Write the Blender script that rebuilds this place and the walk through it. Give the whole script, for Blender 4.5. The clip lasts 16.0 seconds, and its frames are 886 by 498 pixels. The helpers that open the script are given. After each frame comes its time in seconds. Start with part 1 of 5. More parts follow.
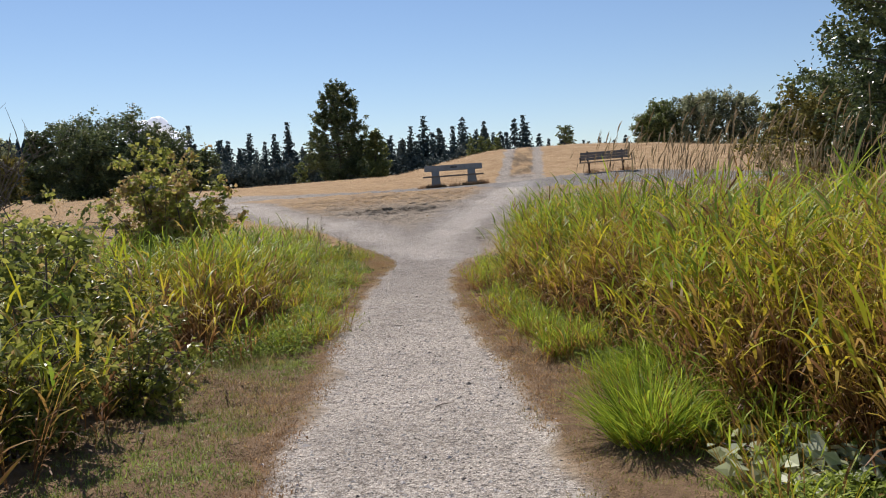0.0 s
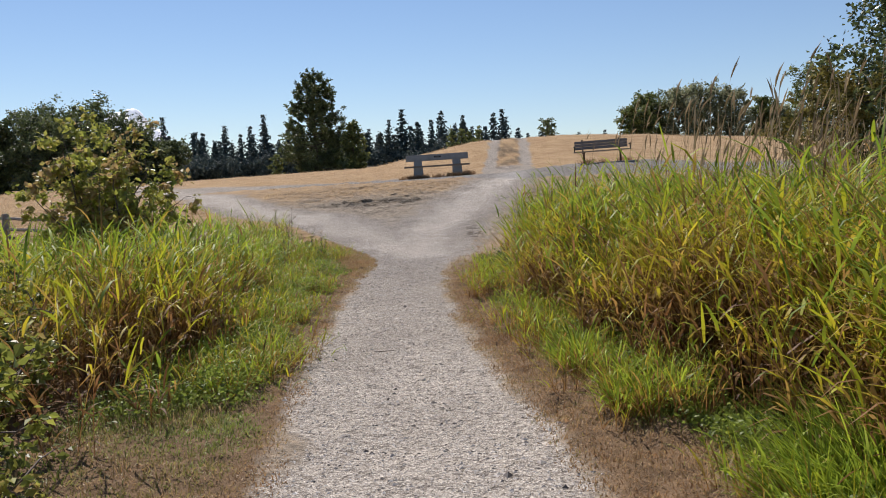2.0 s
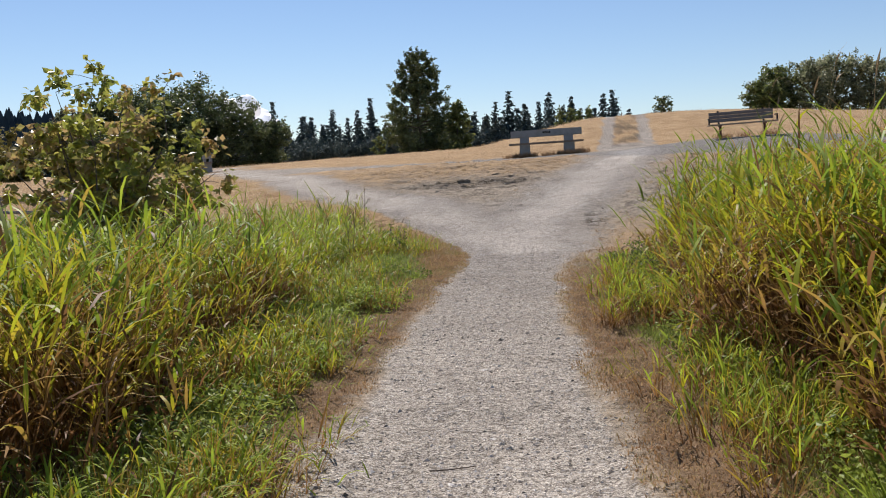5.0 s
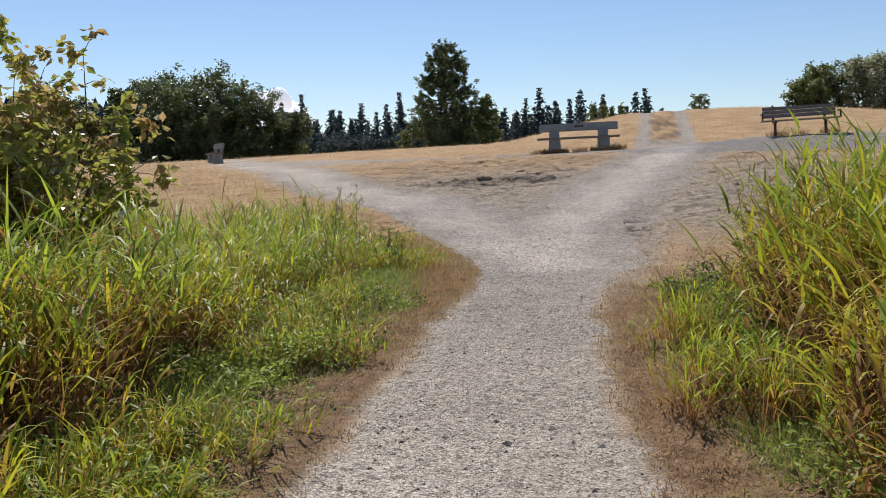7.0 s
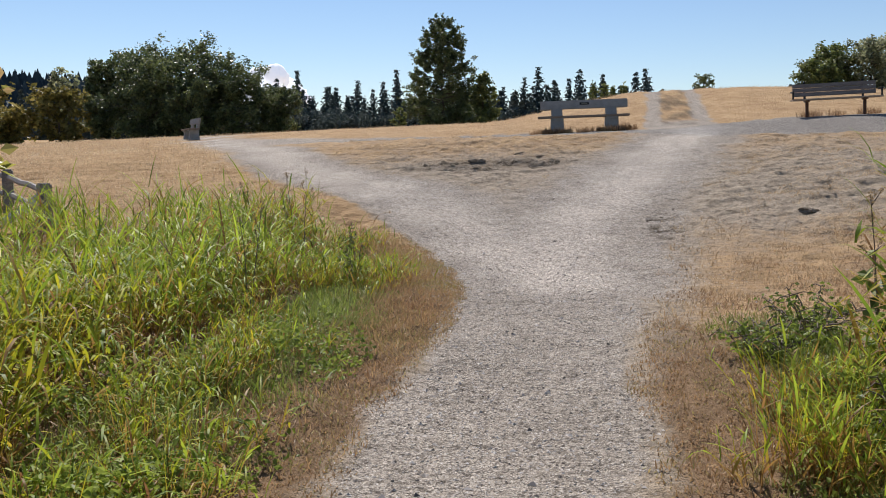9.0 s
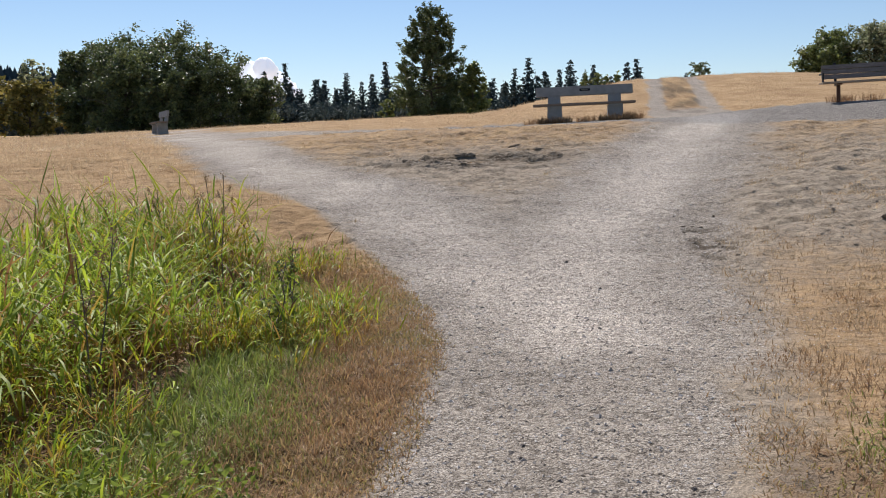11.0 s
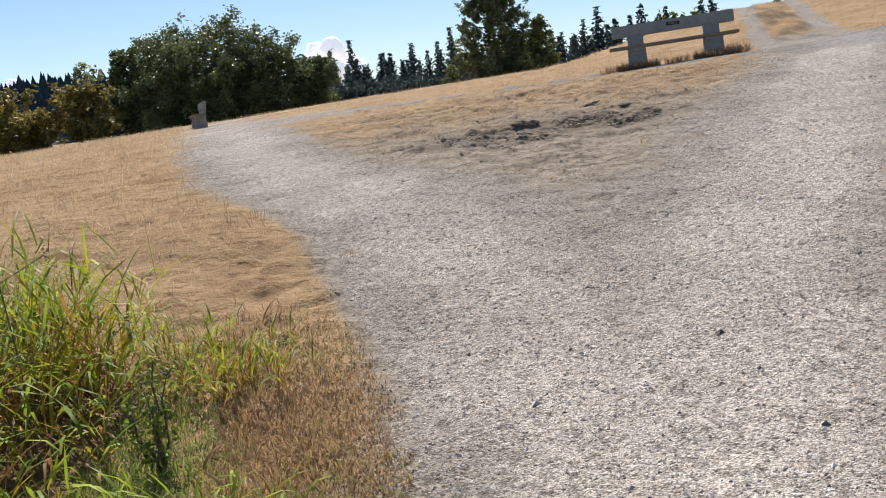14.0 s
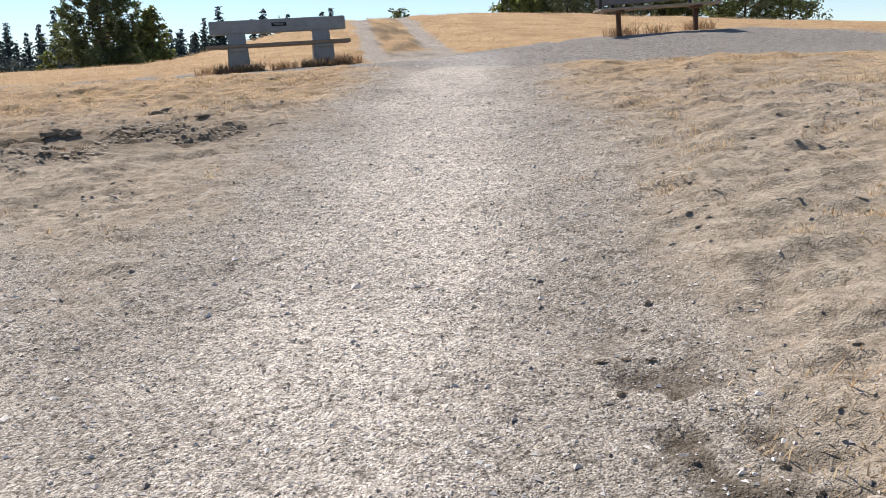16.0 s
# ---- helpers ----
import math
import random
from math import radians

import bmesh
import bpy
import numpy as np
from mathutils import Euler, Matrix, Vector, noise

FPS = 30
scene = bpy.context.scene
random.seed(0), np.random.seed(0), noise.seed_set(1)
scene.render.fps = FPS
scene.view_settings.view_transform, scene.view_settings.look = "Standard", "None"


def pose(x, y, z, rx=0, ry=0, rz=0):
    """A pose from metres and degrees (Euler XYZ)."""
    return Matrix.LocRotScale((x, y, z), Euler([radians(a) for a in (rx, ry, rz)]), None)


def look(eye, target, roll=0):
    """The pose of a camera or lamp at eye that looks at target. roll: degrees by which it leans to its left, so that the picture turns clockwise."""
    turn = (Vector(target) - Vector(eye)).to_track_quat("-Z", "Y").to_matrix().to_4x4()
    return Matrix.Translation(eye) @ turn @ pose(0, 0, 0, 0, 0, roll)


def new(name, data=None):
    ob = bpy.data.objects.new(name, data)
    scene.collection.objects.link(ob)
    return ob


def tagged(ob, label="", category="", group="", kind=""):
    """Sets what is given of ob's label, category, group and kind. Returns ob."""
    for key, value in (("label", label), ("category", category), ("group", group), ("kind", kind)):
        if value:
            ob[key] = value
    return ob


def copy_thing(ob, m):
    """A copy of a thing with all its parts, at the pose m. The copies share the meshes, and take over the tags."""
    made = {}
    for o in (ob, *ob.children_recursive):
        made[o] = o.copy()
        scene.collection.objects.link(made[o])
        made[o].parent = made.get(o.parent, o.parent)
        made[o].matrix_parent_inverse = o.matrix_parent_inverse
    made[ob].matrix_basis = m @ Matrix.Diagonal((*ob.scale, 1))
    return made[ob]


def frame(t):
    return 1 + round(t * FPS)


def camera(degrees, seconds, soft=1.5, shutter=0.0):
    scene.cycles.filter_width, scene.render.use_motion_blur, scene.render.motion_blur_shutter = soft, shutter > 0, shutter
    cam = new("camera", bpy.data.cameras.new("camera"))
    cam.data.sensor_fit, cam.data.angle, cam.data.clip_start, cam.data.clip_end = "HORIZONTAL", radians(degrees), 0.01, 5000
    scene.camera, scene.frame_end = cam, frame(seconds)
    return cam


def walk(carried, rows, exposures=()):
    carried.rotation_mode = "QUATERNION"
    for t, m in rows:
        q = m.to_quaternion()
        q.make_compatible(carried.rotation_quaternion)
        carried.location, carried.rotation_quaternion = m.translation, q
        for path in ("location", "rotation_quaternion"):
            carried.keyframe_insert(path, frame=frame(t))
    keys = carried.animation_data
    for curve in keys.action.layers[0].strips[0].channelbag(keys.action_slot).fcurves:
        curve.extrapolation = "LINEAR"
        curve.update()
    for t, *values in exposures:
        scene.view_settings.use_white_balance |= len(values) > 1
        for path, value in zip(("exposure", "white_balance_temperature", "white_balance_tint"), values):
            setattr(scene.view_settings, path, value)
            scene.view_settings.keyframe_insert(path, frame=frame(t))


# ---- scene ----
cam = camera(53.7, 16.0, soft=1.0)
PATH = [
    (0, (0.158, 0.868, 1.314), (0.141, 2.864, 1.185), -2.41),
    (0.5, (0.076, 1.635, 1.266), (0.058, 3.631, 1.137), -2.51),
    (1, (0.037, 2.343, 1.232), (0.027, 4.338, 1.093), -2.31),
    (1.5, (-0.048, 3.057, 1.216), (-0.019, 5.052, 1.072), -2.01),
    (2, (-0.096, 3.729, 1.182), (-0.062, 5.724, 1.039), -2.11),
    (2.5, (-0.129, 4.456, 1.172), (-0.086, 6.45, 1.017), -1.71),
    (3, (-0.132, 5.119, 1.176), (-0.065, 7.111, 1.014), -1.31),
    (3.5, (-0.121, 5.828, 1.19), (-0.107, 7.821, 1.021), -1.71),
    (4, (-0.16, 6.554, 1.19), (-0.279, 8.545, 1.046), -2.1),
    (4.2, (-0.135, 6.866, 1.15), (-0.314, 8.852, 0.992), -2.4),
    (6.3, (-0.112, 9.766, 0.989), (-0.35, 11.743, 0.806), -1.89),
    (6.5, (-0.101, 10.119, 1.006), (-0.369, 12.092, 0.817), -1.69),
    (7, (-0.144, 10.878, 1.008), (-0.414, 12.852, 0.83), -0.99),
    (7.5, (-0.16, 11.647, 1.001), (-0.426, 13.622, 0.825), -0.89),
    (8, (-0.256, 12.446, 0.983), (-0.527, 14.415, 0.758), -0.29),
    (8.5, (-0.319, 13.165, 1.008), (-0.579, 15.133, 0.766), 0.1),
    (9, (-0.301, 13.894, 1.053), (-0.563, 15.864, 0.828), -0.3),
    (9.2, (-0.326, 14.187, 1.065), (-0.579, 16.158, 0.842), -0.4),
    (11.5, (-0.558, 17.475, 1.038), (-0.793, 19.446, 0.793), -1.0),
    (12, (-0.601, 18.246, 1.022), (-0.815, 20.219, 0.777), -1.11),
    (12.5, (-0.66, 18.856, 1.055), (-1.213, 20.761, 0.797), -4.91),
    (13, (-0.797, 19.682, 1.041), (-1.765, 21.414, 0.785), -6.93),
    (13.2, (-0.791, 19.970, 1.041), (-1.822, 21.663, 0.771), -6.62),
    (13.5, (-0.771, 20.35, 1.044), (-1.746, 22.073, 0.759), -6.33),
    (13.7, (-0.758, 20.604, 1.064), (-1.551, 22.415, 0.765), -6.35),
    (14, (-0.725, 20.983, 1.101), (-1.159, 22.911, 0.793), -6.67),
    (14.5, (-0.616, 21.587, 1.105), (-0.73, 23.56, 0.796), -5.14),
    (15, (-0.515, 22.276, 1.029), (-0.309, 24.238, 0.702), -1.22),
    (15.5, (-0.326, 23.017, 1.049), (-0.005, 24.954, 0.666), -2.31),
    (16, (-0.244, 23.755, 1.112), (0.162, 25.679, 0.748), -2.28),
]
walk(cam, [(t, look(eye, target, roll)) for t, eye, target, roll in PATH],
     exposures=[(0, 0.12, 6450, 16), (4, 0.15, 6450, 16), (6.5, 0.2, 6450, 15), (9, 0.22, 6450, 15), (12, 0.17, 6450, 15), (13, 0.14, 6480, 15),
                (13.6, 0.32, 6480, 14), (14.0, 0.36, 6500, 14), (14.5, 0.2, 6500, 14), (15, 0.28, 6500, 14), (16, 0.60, 6500, 14)])

# ---- world and sun ----
SUN_AZ, SUN_EL = 22.0, 50.0          # degrees to the left of +y, and above the ground
world = bpy.data.worlds.new("world")
scene.world = world
world.use_nodes = True
wn = world.node_tree
sky = wn.nodes.new("ShaderNodeTexSky")
sky.sky_type, sky.sun_disc = "NISHITA", False
sky.sun_elevation, sky.sun_rotation = radians(SUN_EL), radians(-SUN_AZ)
sky.altitude, sky.air_density, sky.dust_density, sky.ozone_density = 50.0, 1.0, 0.0, 4.0
wn.nodes["Background"].inputs["Strength"].default_value = 0.089
wn.links.new(sky.outputs[0], wn.nodes["Background"].inputs["Color"])
sun = new("sun", bpy.data.lights.new("sun", "SUN"))
sun.data.energy, sun.data.angle, sun.data.color = 5.0, radians(0.53), (1.0, 0.95, 0.87)
_a, _e = radians(SUN_AZ), radians(SUN_EL)
sun.matrix_world = look((-40 * math.sin(_a) * math.cos(_e), 40 * math.cos(_a) * math.cos(_e), 40 * math.sin(_e)), (0, 0, 0))

rng = np.random.default_rng(7)


# ---- materials ----
class Nodes:
    """A small wrapper round a node tree."""

    def __init__(self, name):
        self.mat = bpy.data.materials.new(name)
        self.mat.use_nodes = True
        self.t = self.mat.node_tree
        self.b = self.t.nodes["Principled BSDF"]

    def n(self, kind, **kw):
        node = self.t.nodes.new(kind)
        for k, v in kw.items():
            node.inputs[k].default_value = v
        return node

    def l(self, a, b):
        self.t.links.new(a, b)

    def noise(self, scale, detail=4.0, rough=0.6, coord=None):
        node = self.n("ShaderNodeTexNoise", Scale=scale, Detail=detail, Roughness=rough)
        if coord is not None:
            self.l(coord, node.inputs["Vector"])
        return node.outputs["Fac"]

    def ramp(self, fac, stops):
        node = self.n("ShaderNodeValToRGB")
        els = node.color_ramp.elements
        while len(els) < len(stops):
            els.new(0.5)
        for el, (p, c) in zip(els, stops):
            el.position, el.color = p, (*c, 1.0)
        self.l(fac, node.inputs["Fac"])
        return node.outputs["Color"]

    def mix(self, fac, a, b, mode="MIX"):
        node = self.t.nodes.new("ShaderNodeMix")
        node.data_type, node.blend_type = "RGBA", mode
        for v, i in ((fac, 0), (a, 6), (b, 7)):
            if isinstance(v, (int, float)):
                node.inputs[i].default_value = v
            elif isinstance(v, tuple):
                node.inputs[i].default_value = (*v, 1.0)
            else:
                self.l(v, node.inputs[i])
        return node.outputs[2]

    def math(self, op, a, b=0.0, clamp=False):
        node = self.t.nodes.new("ShaderNodeMath")
        node.operation, node.use_clamp = op, clamp
        for v, i in ((a, 0), (b, 1)):
            if isinstance(v, (int, float)):
                node.inputs[i].default_value = v
            else:
                self.l(v, node.inputs[i])
        return node.outputs[0]

    def attr(self, name):
        node = self.t.nodes.new("ShaderNodeAttribute")
        node.attribute_name = name
        return node

    def position(self):
        return self.t.nodes.new("ShaderNodeNewGeometry").outputs["Position"]

    def island(self):
        return self.t.nodes.new("ShaderNodeNewGeometry").outputs["Random Per Island"]

    def bump(self, height, strength, distance):
        node = self.n("ShaderNodeBump", Strength=strength, Distance=distance)
        self.l(height, node.inputs["Height"])
        self.l(node.outputs[0], self.b.inputs["Normal"])


def leaf_material(name, stops, glow=0.4, rough=0.5, spec=0.3):
    """Thin leaves: colour from the attribute tone, some light passing through."""
    m = Nodes(name)
    tone = m.attr("tone").outputs["Fac"]
    col = m.ramp(tone, stops)
    var = m.ramp(m.island(), [(0.0, (0.72, 0.72, 0.72)), (1.0, (1.25, 1.2, 1.1))])
    col = m.mix(1.0, col, var, "MULTIPLY")
    m.l(col, m.b.inputs["Base Color"])
    m.b.inputs["Roughness"].default_value = rough
    m.b.inputs["Specular IOR Level"].default_value = spec
    tr = m.n("ShaderNodeBsdfTranslucent")
    m.l(col, tr.inputs["Color"])
    mx = m.n("ShaderNodeMixShader", Fac=glow)
    m.l(m.b.outputs[0], mx.inputs[1])
    m.l(tr.outputs[0], mx.inputs[2])
    m.l(mx.outputs[0], m.t.nodes["Material Output"].inputs["Surface"])
    return m.mat


def plain_material(name, a, b, scale=8.0, rough=0.8, bump=0.3, dist=0.01, metal=0.0):
    """A rough surface that varies between two colours at two scales."""
    m = Nodes(name)
    co = m.t.nodes.new("ShaderNodeTexCoord").outputs["Object"]
    f = m.math("ADD", m.math("MULTIPLY", m.noise(scale, 5, 0.65, co), 0.6), m.math("MULTIPLY", m.noise(scale * 7, 4, 0.7, co), 0.4))
    m.l(m.ramp(f, [(0.3, a), (0.7, b)]), m.b.inputs["Base Color"])
    m.b.inputs["Roughness"].default_value = rough
    m.b.inputs["Metallic"].default_value = metal
    m.bump(m.noise(scale * 9, 5, 0.7, co), bump, dist)
    return m.mat


def wood_material(name, a, b, rough=0.75):
    """Weathered timber with grain along x."""
    m = Nodes(name)
    co = m.t.nodes.new("ShaderNodeTexCoord").outputs["Object"]
    mp = m.n("ShaderNodeMapping", Scale=(1.2, 14.0, 14.0))
    m.l(co, mp.inputs["Vector"])
    g = m.noise(4.0, 6, 0.7, mp.outputs[0])
    m.l(m.ramp(g, [(0.3, a), (0.7, b)]), m.b.inputs["Base Color"])
    m.b.inputs["Roughness"].default_value = rough
    m.bump(g, 0.5, 0.004)
    return m.mat


def ground_material():
    m = Nodes("ground")
    p = m.position()
    zone = m.attr("zone")
    sep = m.n("ShaderNodeSeparateColor")
    m.l(zone.outputs["Color"], sep.inputs[0])
    big = m.noise(0.9, 5, 0.6, p)
    mid = m.noise(7.0, 5, 0.65, p)
    fine = m.noise(55.0, 4, 0.7, p)
    grit = m.n("ShaderNodeTexVoronoi", Scale=150.0)
    m.l(p, grit.inputs["Vector"])
    coarse = m.n("ShaderNodeTexVoronoi", Scale=66.0)
    m.l(p, coarse.inputs["Vector"])
    grain = m.n("ShaderNodeSeparateColor")
    m.l(grit.outputs["Color"], grain.inputs[0])
    pebble = m.ramp(grain.outputs[0], [(0.0, (0.07, 0.06, 0.05)), (0.22, (0.31, 0.275, 0.225)), (0.62, (0.58, 0.53, 0.455)), (1.0, (0.82, 0.78, 0.70))])
    sand = m.ramp(mid, [(0.3, (0.46, 0.405, 0.345)), (0.7, (0.62, 0.56, 0.485))])
    gravel = m.mix(m.ramp(fine, [(0.35, (0.45, 0.45, 0.45)), (0.65, (0.95, 0.95, 0.95))]), sand, pebble)
    speck = m.n("ShaderNodeSeparateColor")
    m.l(coarse.outputs["Color"], speck.inputs[0])
    gravel = m.mix(m.ramp(speck.outputs[0], [(0.0, (0.85, 0.85, 0.85)), (0.14, (0.0, 0.0, 0.0))]), gravel, (0.15, 0.13, 0.115))
    gravel = m.mix(1.0, gravel, m.ramp(big, [(0.3, (0.80, 0.79, 0.78)), (0.7, (1.06, 1.05, 1.04))]), "MULTIPLY")
    dirt = m.ramp(mid, [(0.25, (0.25, 0.20, 0.15)), (0.5, (0.39, 0.325, 0.25)), (0.75, (0.49, 0.425, 0.335))])
    gravel = m.mix(m.math("MULTIPLY", m.attr("road").outputs["Fac"], 0.75), gravel, m.ramp(grain.outputs[1], [(0.0, (0.10, 0.10, 0.095)), (0.5, (0.29, 0.28, 0.26)), (1.0, (0.54, 0.52, 0.49))]))
    gravel = m.mix(1.0, gravel, m.ramp(m.attr("worn").outputs["Fac"], [(0.0, (0.75, 0.735, 0.715)), (1.0, (1.10, 1.09, 1.08))]), "MULTIPLY")
    # dark cross streaks put the shaded sides of small lumps into the colour
    streak = m.n("ShaderNodeMapping", Scale=(5.0, 17.0, 9.0))
    m.l(p, streak.inputs["Vector"])
    str_n = m.noise(1.0, 6, 0.75, streak.outputs[0])
    mottle = m.noise(16.0, 5, 0.75, p)
    gravel = m.mix(1.0, gravel, m.ramp(mottle, [(0.36, (0.50, 0.49, 0.48)), (0.48, (0.98, 0.98, 0.98)), (0.68, (1.16, 1.16, 1.16))]), "MULTIPLY")
    gravel = m.mix(1.0, gravel, m.ramp(str_n, [(0.32, (0.91, 0.905, 0.90)), (0.5, (1.0, 1.0, 1.0)), (0.72, (1.05, 1.05, 1.05))]), "MULTIPLY")
    crumb = m.noise(34.0, 4, 0.7, p)
    gravel = m.mix(1.0, gravel, m.ramp(crumb, [(0.36, (0.58, 0.57, 0.56)), (0.48, (1.0, 1.0, 1.0)), (0.66, (1.16, 1.16, 1.16))]), "MULTIPLY")
    dirt = m.mix(1.0, dirt, m.ramp(mottle, [(0.36, (0.50, 0.48, 0.46)), (0.5, (1.05, 1.05, 1.05)), (0.7, (1.25, 1.25, 1.25))]), "MULTIPLY")
    dirt = m.mix(1.0, dirt, m.ramp(str_n, [(0.30, (0.42, 0.40, 0.38)), (0.5, (1.0, 1.0, 1.0)), (0.72, (1.35, 1.33, 1.30))]), "MULTIPLY")
    dirt = m.mix(0.35, dirt, m.ramp(fine, [(0.3, (0.10, 0.085, 0.06)), (0.7, (0.40, 0.34, 0.25))]))
    straw = m.ramp(m.math("ADD", m.math("MULTIPLY", big, 0.5), m.math("MULTIPLY", fine, 0.5)), [(0.32, (0.235, 0.145, 0.075)), (0.5, (0.40, 0.27, 0.145)), (0.68, (0.52, 0.38, 0.215))])
    straw = m.mix(1.0, straw, m.ramp(str_n, [(0.34, (0.48, 0.45, 0.42)), (0.48, (1.0, 1.0, 1.0)), (0.68, (1.22, 1.22, 1.22))]), "MULTIPLY")
    soil = m.ramp(mid, [(0.3, (0.13, 0.085, 0.05)), (0.7, (0.27, 0.18, 0.105))])
    edge = m.math("ADD", m.math("MULTIPLY", m.math("SUBTRACT", mid, 0.5), 0.9), m.math("MULTIPLY", m.math("SUBTRACT", big, 0.5), 0.7))

    def mask(v):
        s = m.math("ADD", v, edge)
        return m.math("MULTIPLY", m.math("SUBTRACT", s, 0.25), 2.0, True)

    col = m.mix(mask(sep.outputs[1]), dirt, straw)
    col = m.mix(mask(sep.outputs[2]), col, soil)
    col = m.mix(mask(sep.outputs[0]), col, gravel)
    pit = m.math("MULTIPLY", zone.outputs["Alpha"], m.math("ADD", mid, 0.45), True)
    col = m.mix(pit, col, (0.085, 0.066, 0.045))
    m.l(col, m.b.inputs["Base Color"])
    m.b.inputs["Roughness"].default_value = 0.95
    m.b.inputs["Specular IOR Level"].default_value = 0.08
    h = m.math("ADD", m.math("MULTIPLY", grit.outputs["Distance"], -0.4), m.math("ADD", m.math("MULTIPLY", coarse.outputs["Distance"], -0.45), m.math("ADD", fine, m.math("ADD", m.math("MULTIPLY", mottle, 1.5), m.math("MULTIPLY", str_n, 0.35)))))
    m.bump(h, 0.8, 0.02)
    return m.mat


REED = leaf_material("reed", [(0.0, (0.11, 0.055, 0.028)), (0.25, (0.27, 0.145, 0.06)), (0.45, (0.42, 0.28, 0.07)), (0.6, (0.52, 0.45, 0.035)), (0.74, (0.40, 0.44, 0.03)), (0.86, (0.15, 0.245, 0.03)), (1.0, (0.38, 0.48, 0.05))], 0.46, 0.5, 0.2)
TURF = leaf_material("turf", [(0.0, (0.32, 0.19, 0.10)), (0.3, (0.46, 0.32, 0.175)), (0.5, (0.30, 0.275, 0.09)), (0.75, (0.21, 0.275, 0.06)), (1.0, (0.31, 0.40, 0.09))], 0.45)
STRAW = leaf_material("straw", [(0.0, (0.28, 0.17, 0.095)), (0.5, (0.46, 0.335, 0.20)), (1.0, (0.66, 0.545, 0.37))], 0.4, 0.6, 0.25)
SEED = leaf_material("seed_head", [(0.0, (0.20, 0.13, 0.07)), (1.0, (0.50, 0.38, 0.23))], 0.3, 0.8, 0.1)
SHRUB = leaf_material("shrub_leaf", [(0.0, (0.09, 0.11, 0.03)), (0.5, (0.26, 0.30, 0.06)), (0.8, (0.40, 0.41, 0.09)), (1.0, (0.42, 0.30, 0.14))], 0.5, 0.4, 0.4)
WEED = leaf_material("weed_leaf", [(0.0, (0.09, 0.13, 0.035)), (0.5, (0.22, 0.29, 0.055)), (1.0, (0.37, 0.46, 0.085))], 0.45)
# whitened base colour stands in for sun glare on the leaf tops
GLARE_LEAF = leaf_material("glare_leaf", [(0.0, (0.34, 0.40, 0.23)), (1.0, (0.62, 0.66, 0.46))], 0.35, 0.5, 0.4)
DARKLEAF = leaf_material("tree_leaf", [(0.0, (0.036, 0.058, 0.024)), (0.5, (0.105, 0.140, 0.052)), (1.0, (0.22, 0.26, 0.105))], 0.36, 0.36, 0.55)
LIGHTLEAF = leaf_material("light_tree_leaf", [(0.0, (0.07, 0.095, 0.035)), (0.5, (0.16, 0.20, 0.065)), (1.0, (0.29, 0.32, 0.11))], 0.45, 0.38, 0.5)
OLIVE = leaf_material("olive_leaf", [(0.0, (0.09, 0.085, 0.025)), (0.5, (0.22, 0.20, 0.055)), (1.0, (0.36, 0.29, 0.09))], 0.35, 0.5, 0.3)
GREYLEAF = leaf_material("grey_leaf", [(0.0, (0.10, 0.12, 0.065)), (0.5, (0.25, 0.28, 0.16)), (1.0, (0.43, 0.43, 0.28))], 0.55, 0.45, 0.4)
# far crowns: blue distance haze mixed into the leaf colour
HAZY_NEEDLE = leaf_material("hazy_needles", [(0.0, (0.042, 0.066, 0.074)), (1.0, (0.105, 0.140, 0.128))], 0.12, 0.7, 0.2)
# ridge and its forest: likewise tinted blue-grey for haze
HAZY_WOODS = leaf_material("hazy_far_woods", [(0.0, (0.034, 0.052, 0.066)), (1.0, (0.066, 0.092, 0.105))], 0.05, 0.9, 0.1)
BARK = plain_material("bark", (0.045, 0.034, 0.025), (0.13, 0.10, 0.075), 6.0, 0.9, 0.8, 0.02)
TWIG = plain_material("twig", (0.09, 0.065, 0.05), (0.20, 0.16, 0.13), 20.0, 0.9, 0.4, 0.004)
CONCRETE = plain_material("concrete", (0.20, 0.20, 0.19), (0.33, 0.325, 0.31), 5.0, 0.9, 0.35, 0.006)
PLAQUE = plain_material("dark_metal_plate", (0.015, 0.015, 0.016), (0.04, 0.04, 0.04), 12.0, 0.45, 0.1, 0.002, 0.6)
LETTER = plain_material("plate_relief", (0.22, 0.19, 0.14), (0.35, 0.31, 0.24), 12.0, 0.5, 0.1, 0.002, 0.4)
GREYWOOD = wood_material("weathered_wood", (0.10, 0.085, 0.075), (0.25, 0.22, 0.20))
PALEWOOD = wood_material("bleached_wood", (0.42, 0.39, 0.35), (0.66, 0.63, 0.58), 0.85)
PLANK = wood_material("brown_seat_wood", (0.15, 0.11, 0.08), (0.29, 0.225, 0.17))
TANWOOD = wood_material("worn_seat_wood", (0.24, 0.18, 0.13), (0.42, 0.34, 0.26))
RAILWOOD = wood_material("rail_wood", (0.12, 0.10, 0.085), (0.34, 0.31, 0.28), 0.85)
RUST = plain_material("brown_steel", (0.07, 0.035, 0.022), (0.15, 0.075, 0.045), 15.0, 0.6, 0.2, 0.002, 0.5)
DARKSTEEL = plain_material("dark_steel", (0.02, 0.02, 0.022), (0.055, 0.052, 0.05), 15.0, 0.5, 0.2, 0.002, 0.6)
STONE = plain_material("pebble", (0.10, 0.09, 0.08), (0.44, 0.40, 0.36), 30.0, 0.9, 0.3, 0.004)
GROUND = ground_material()


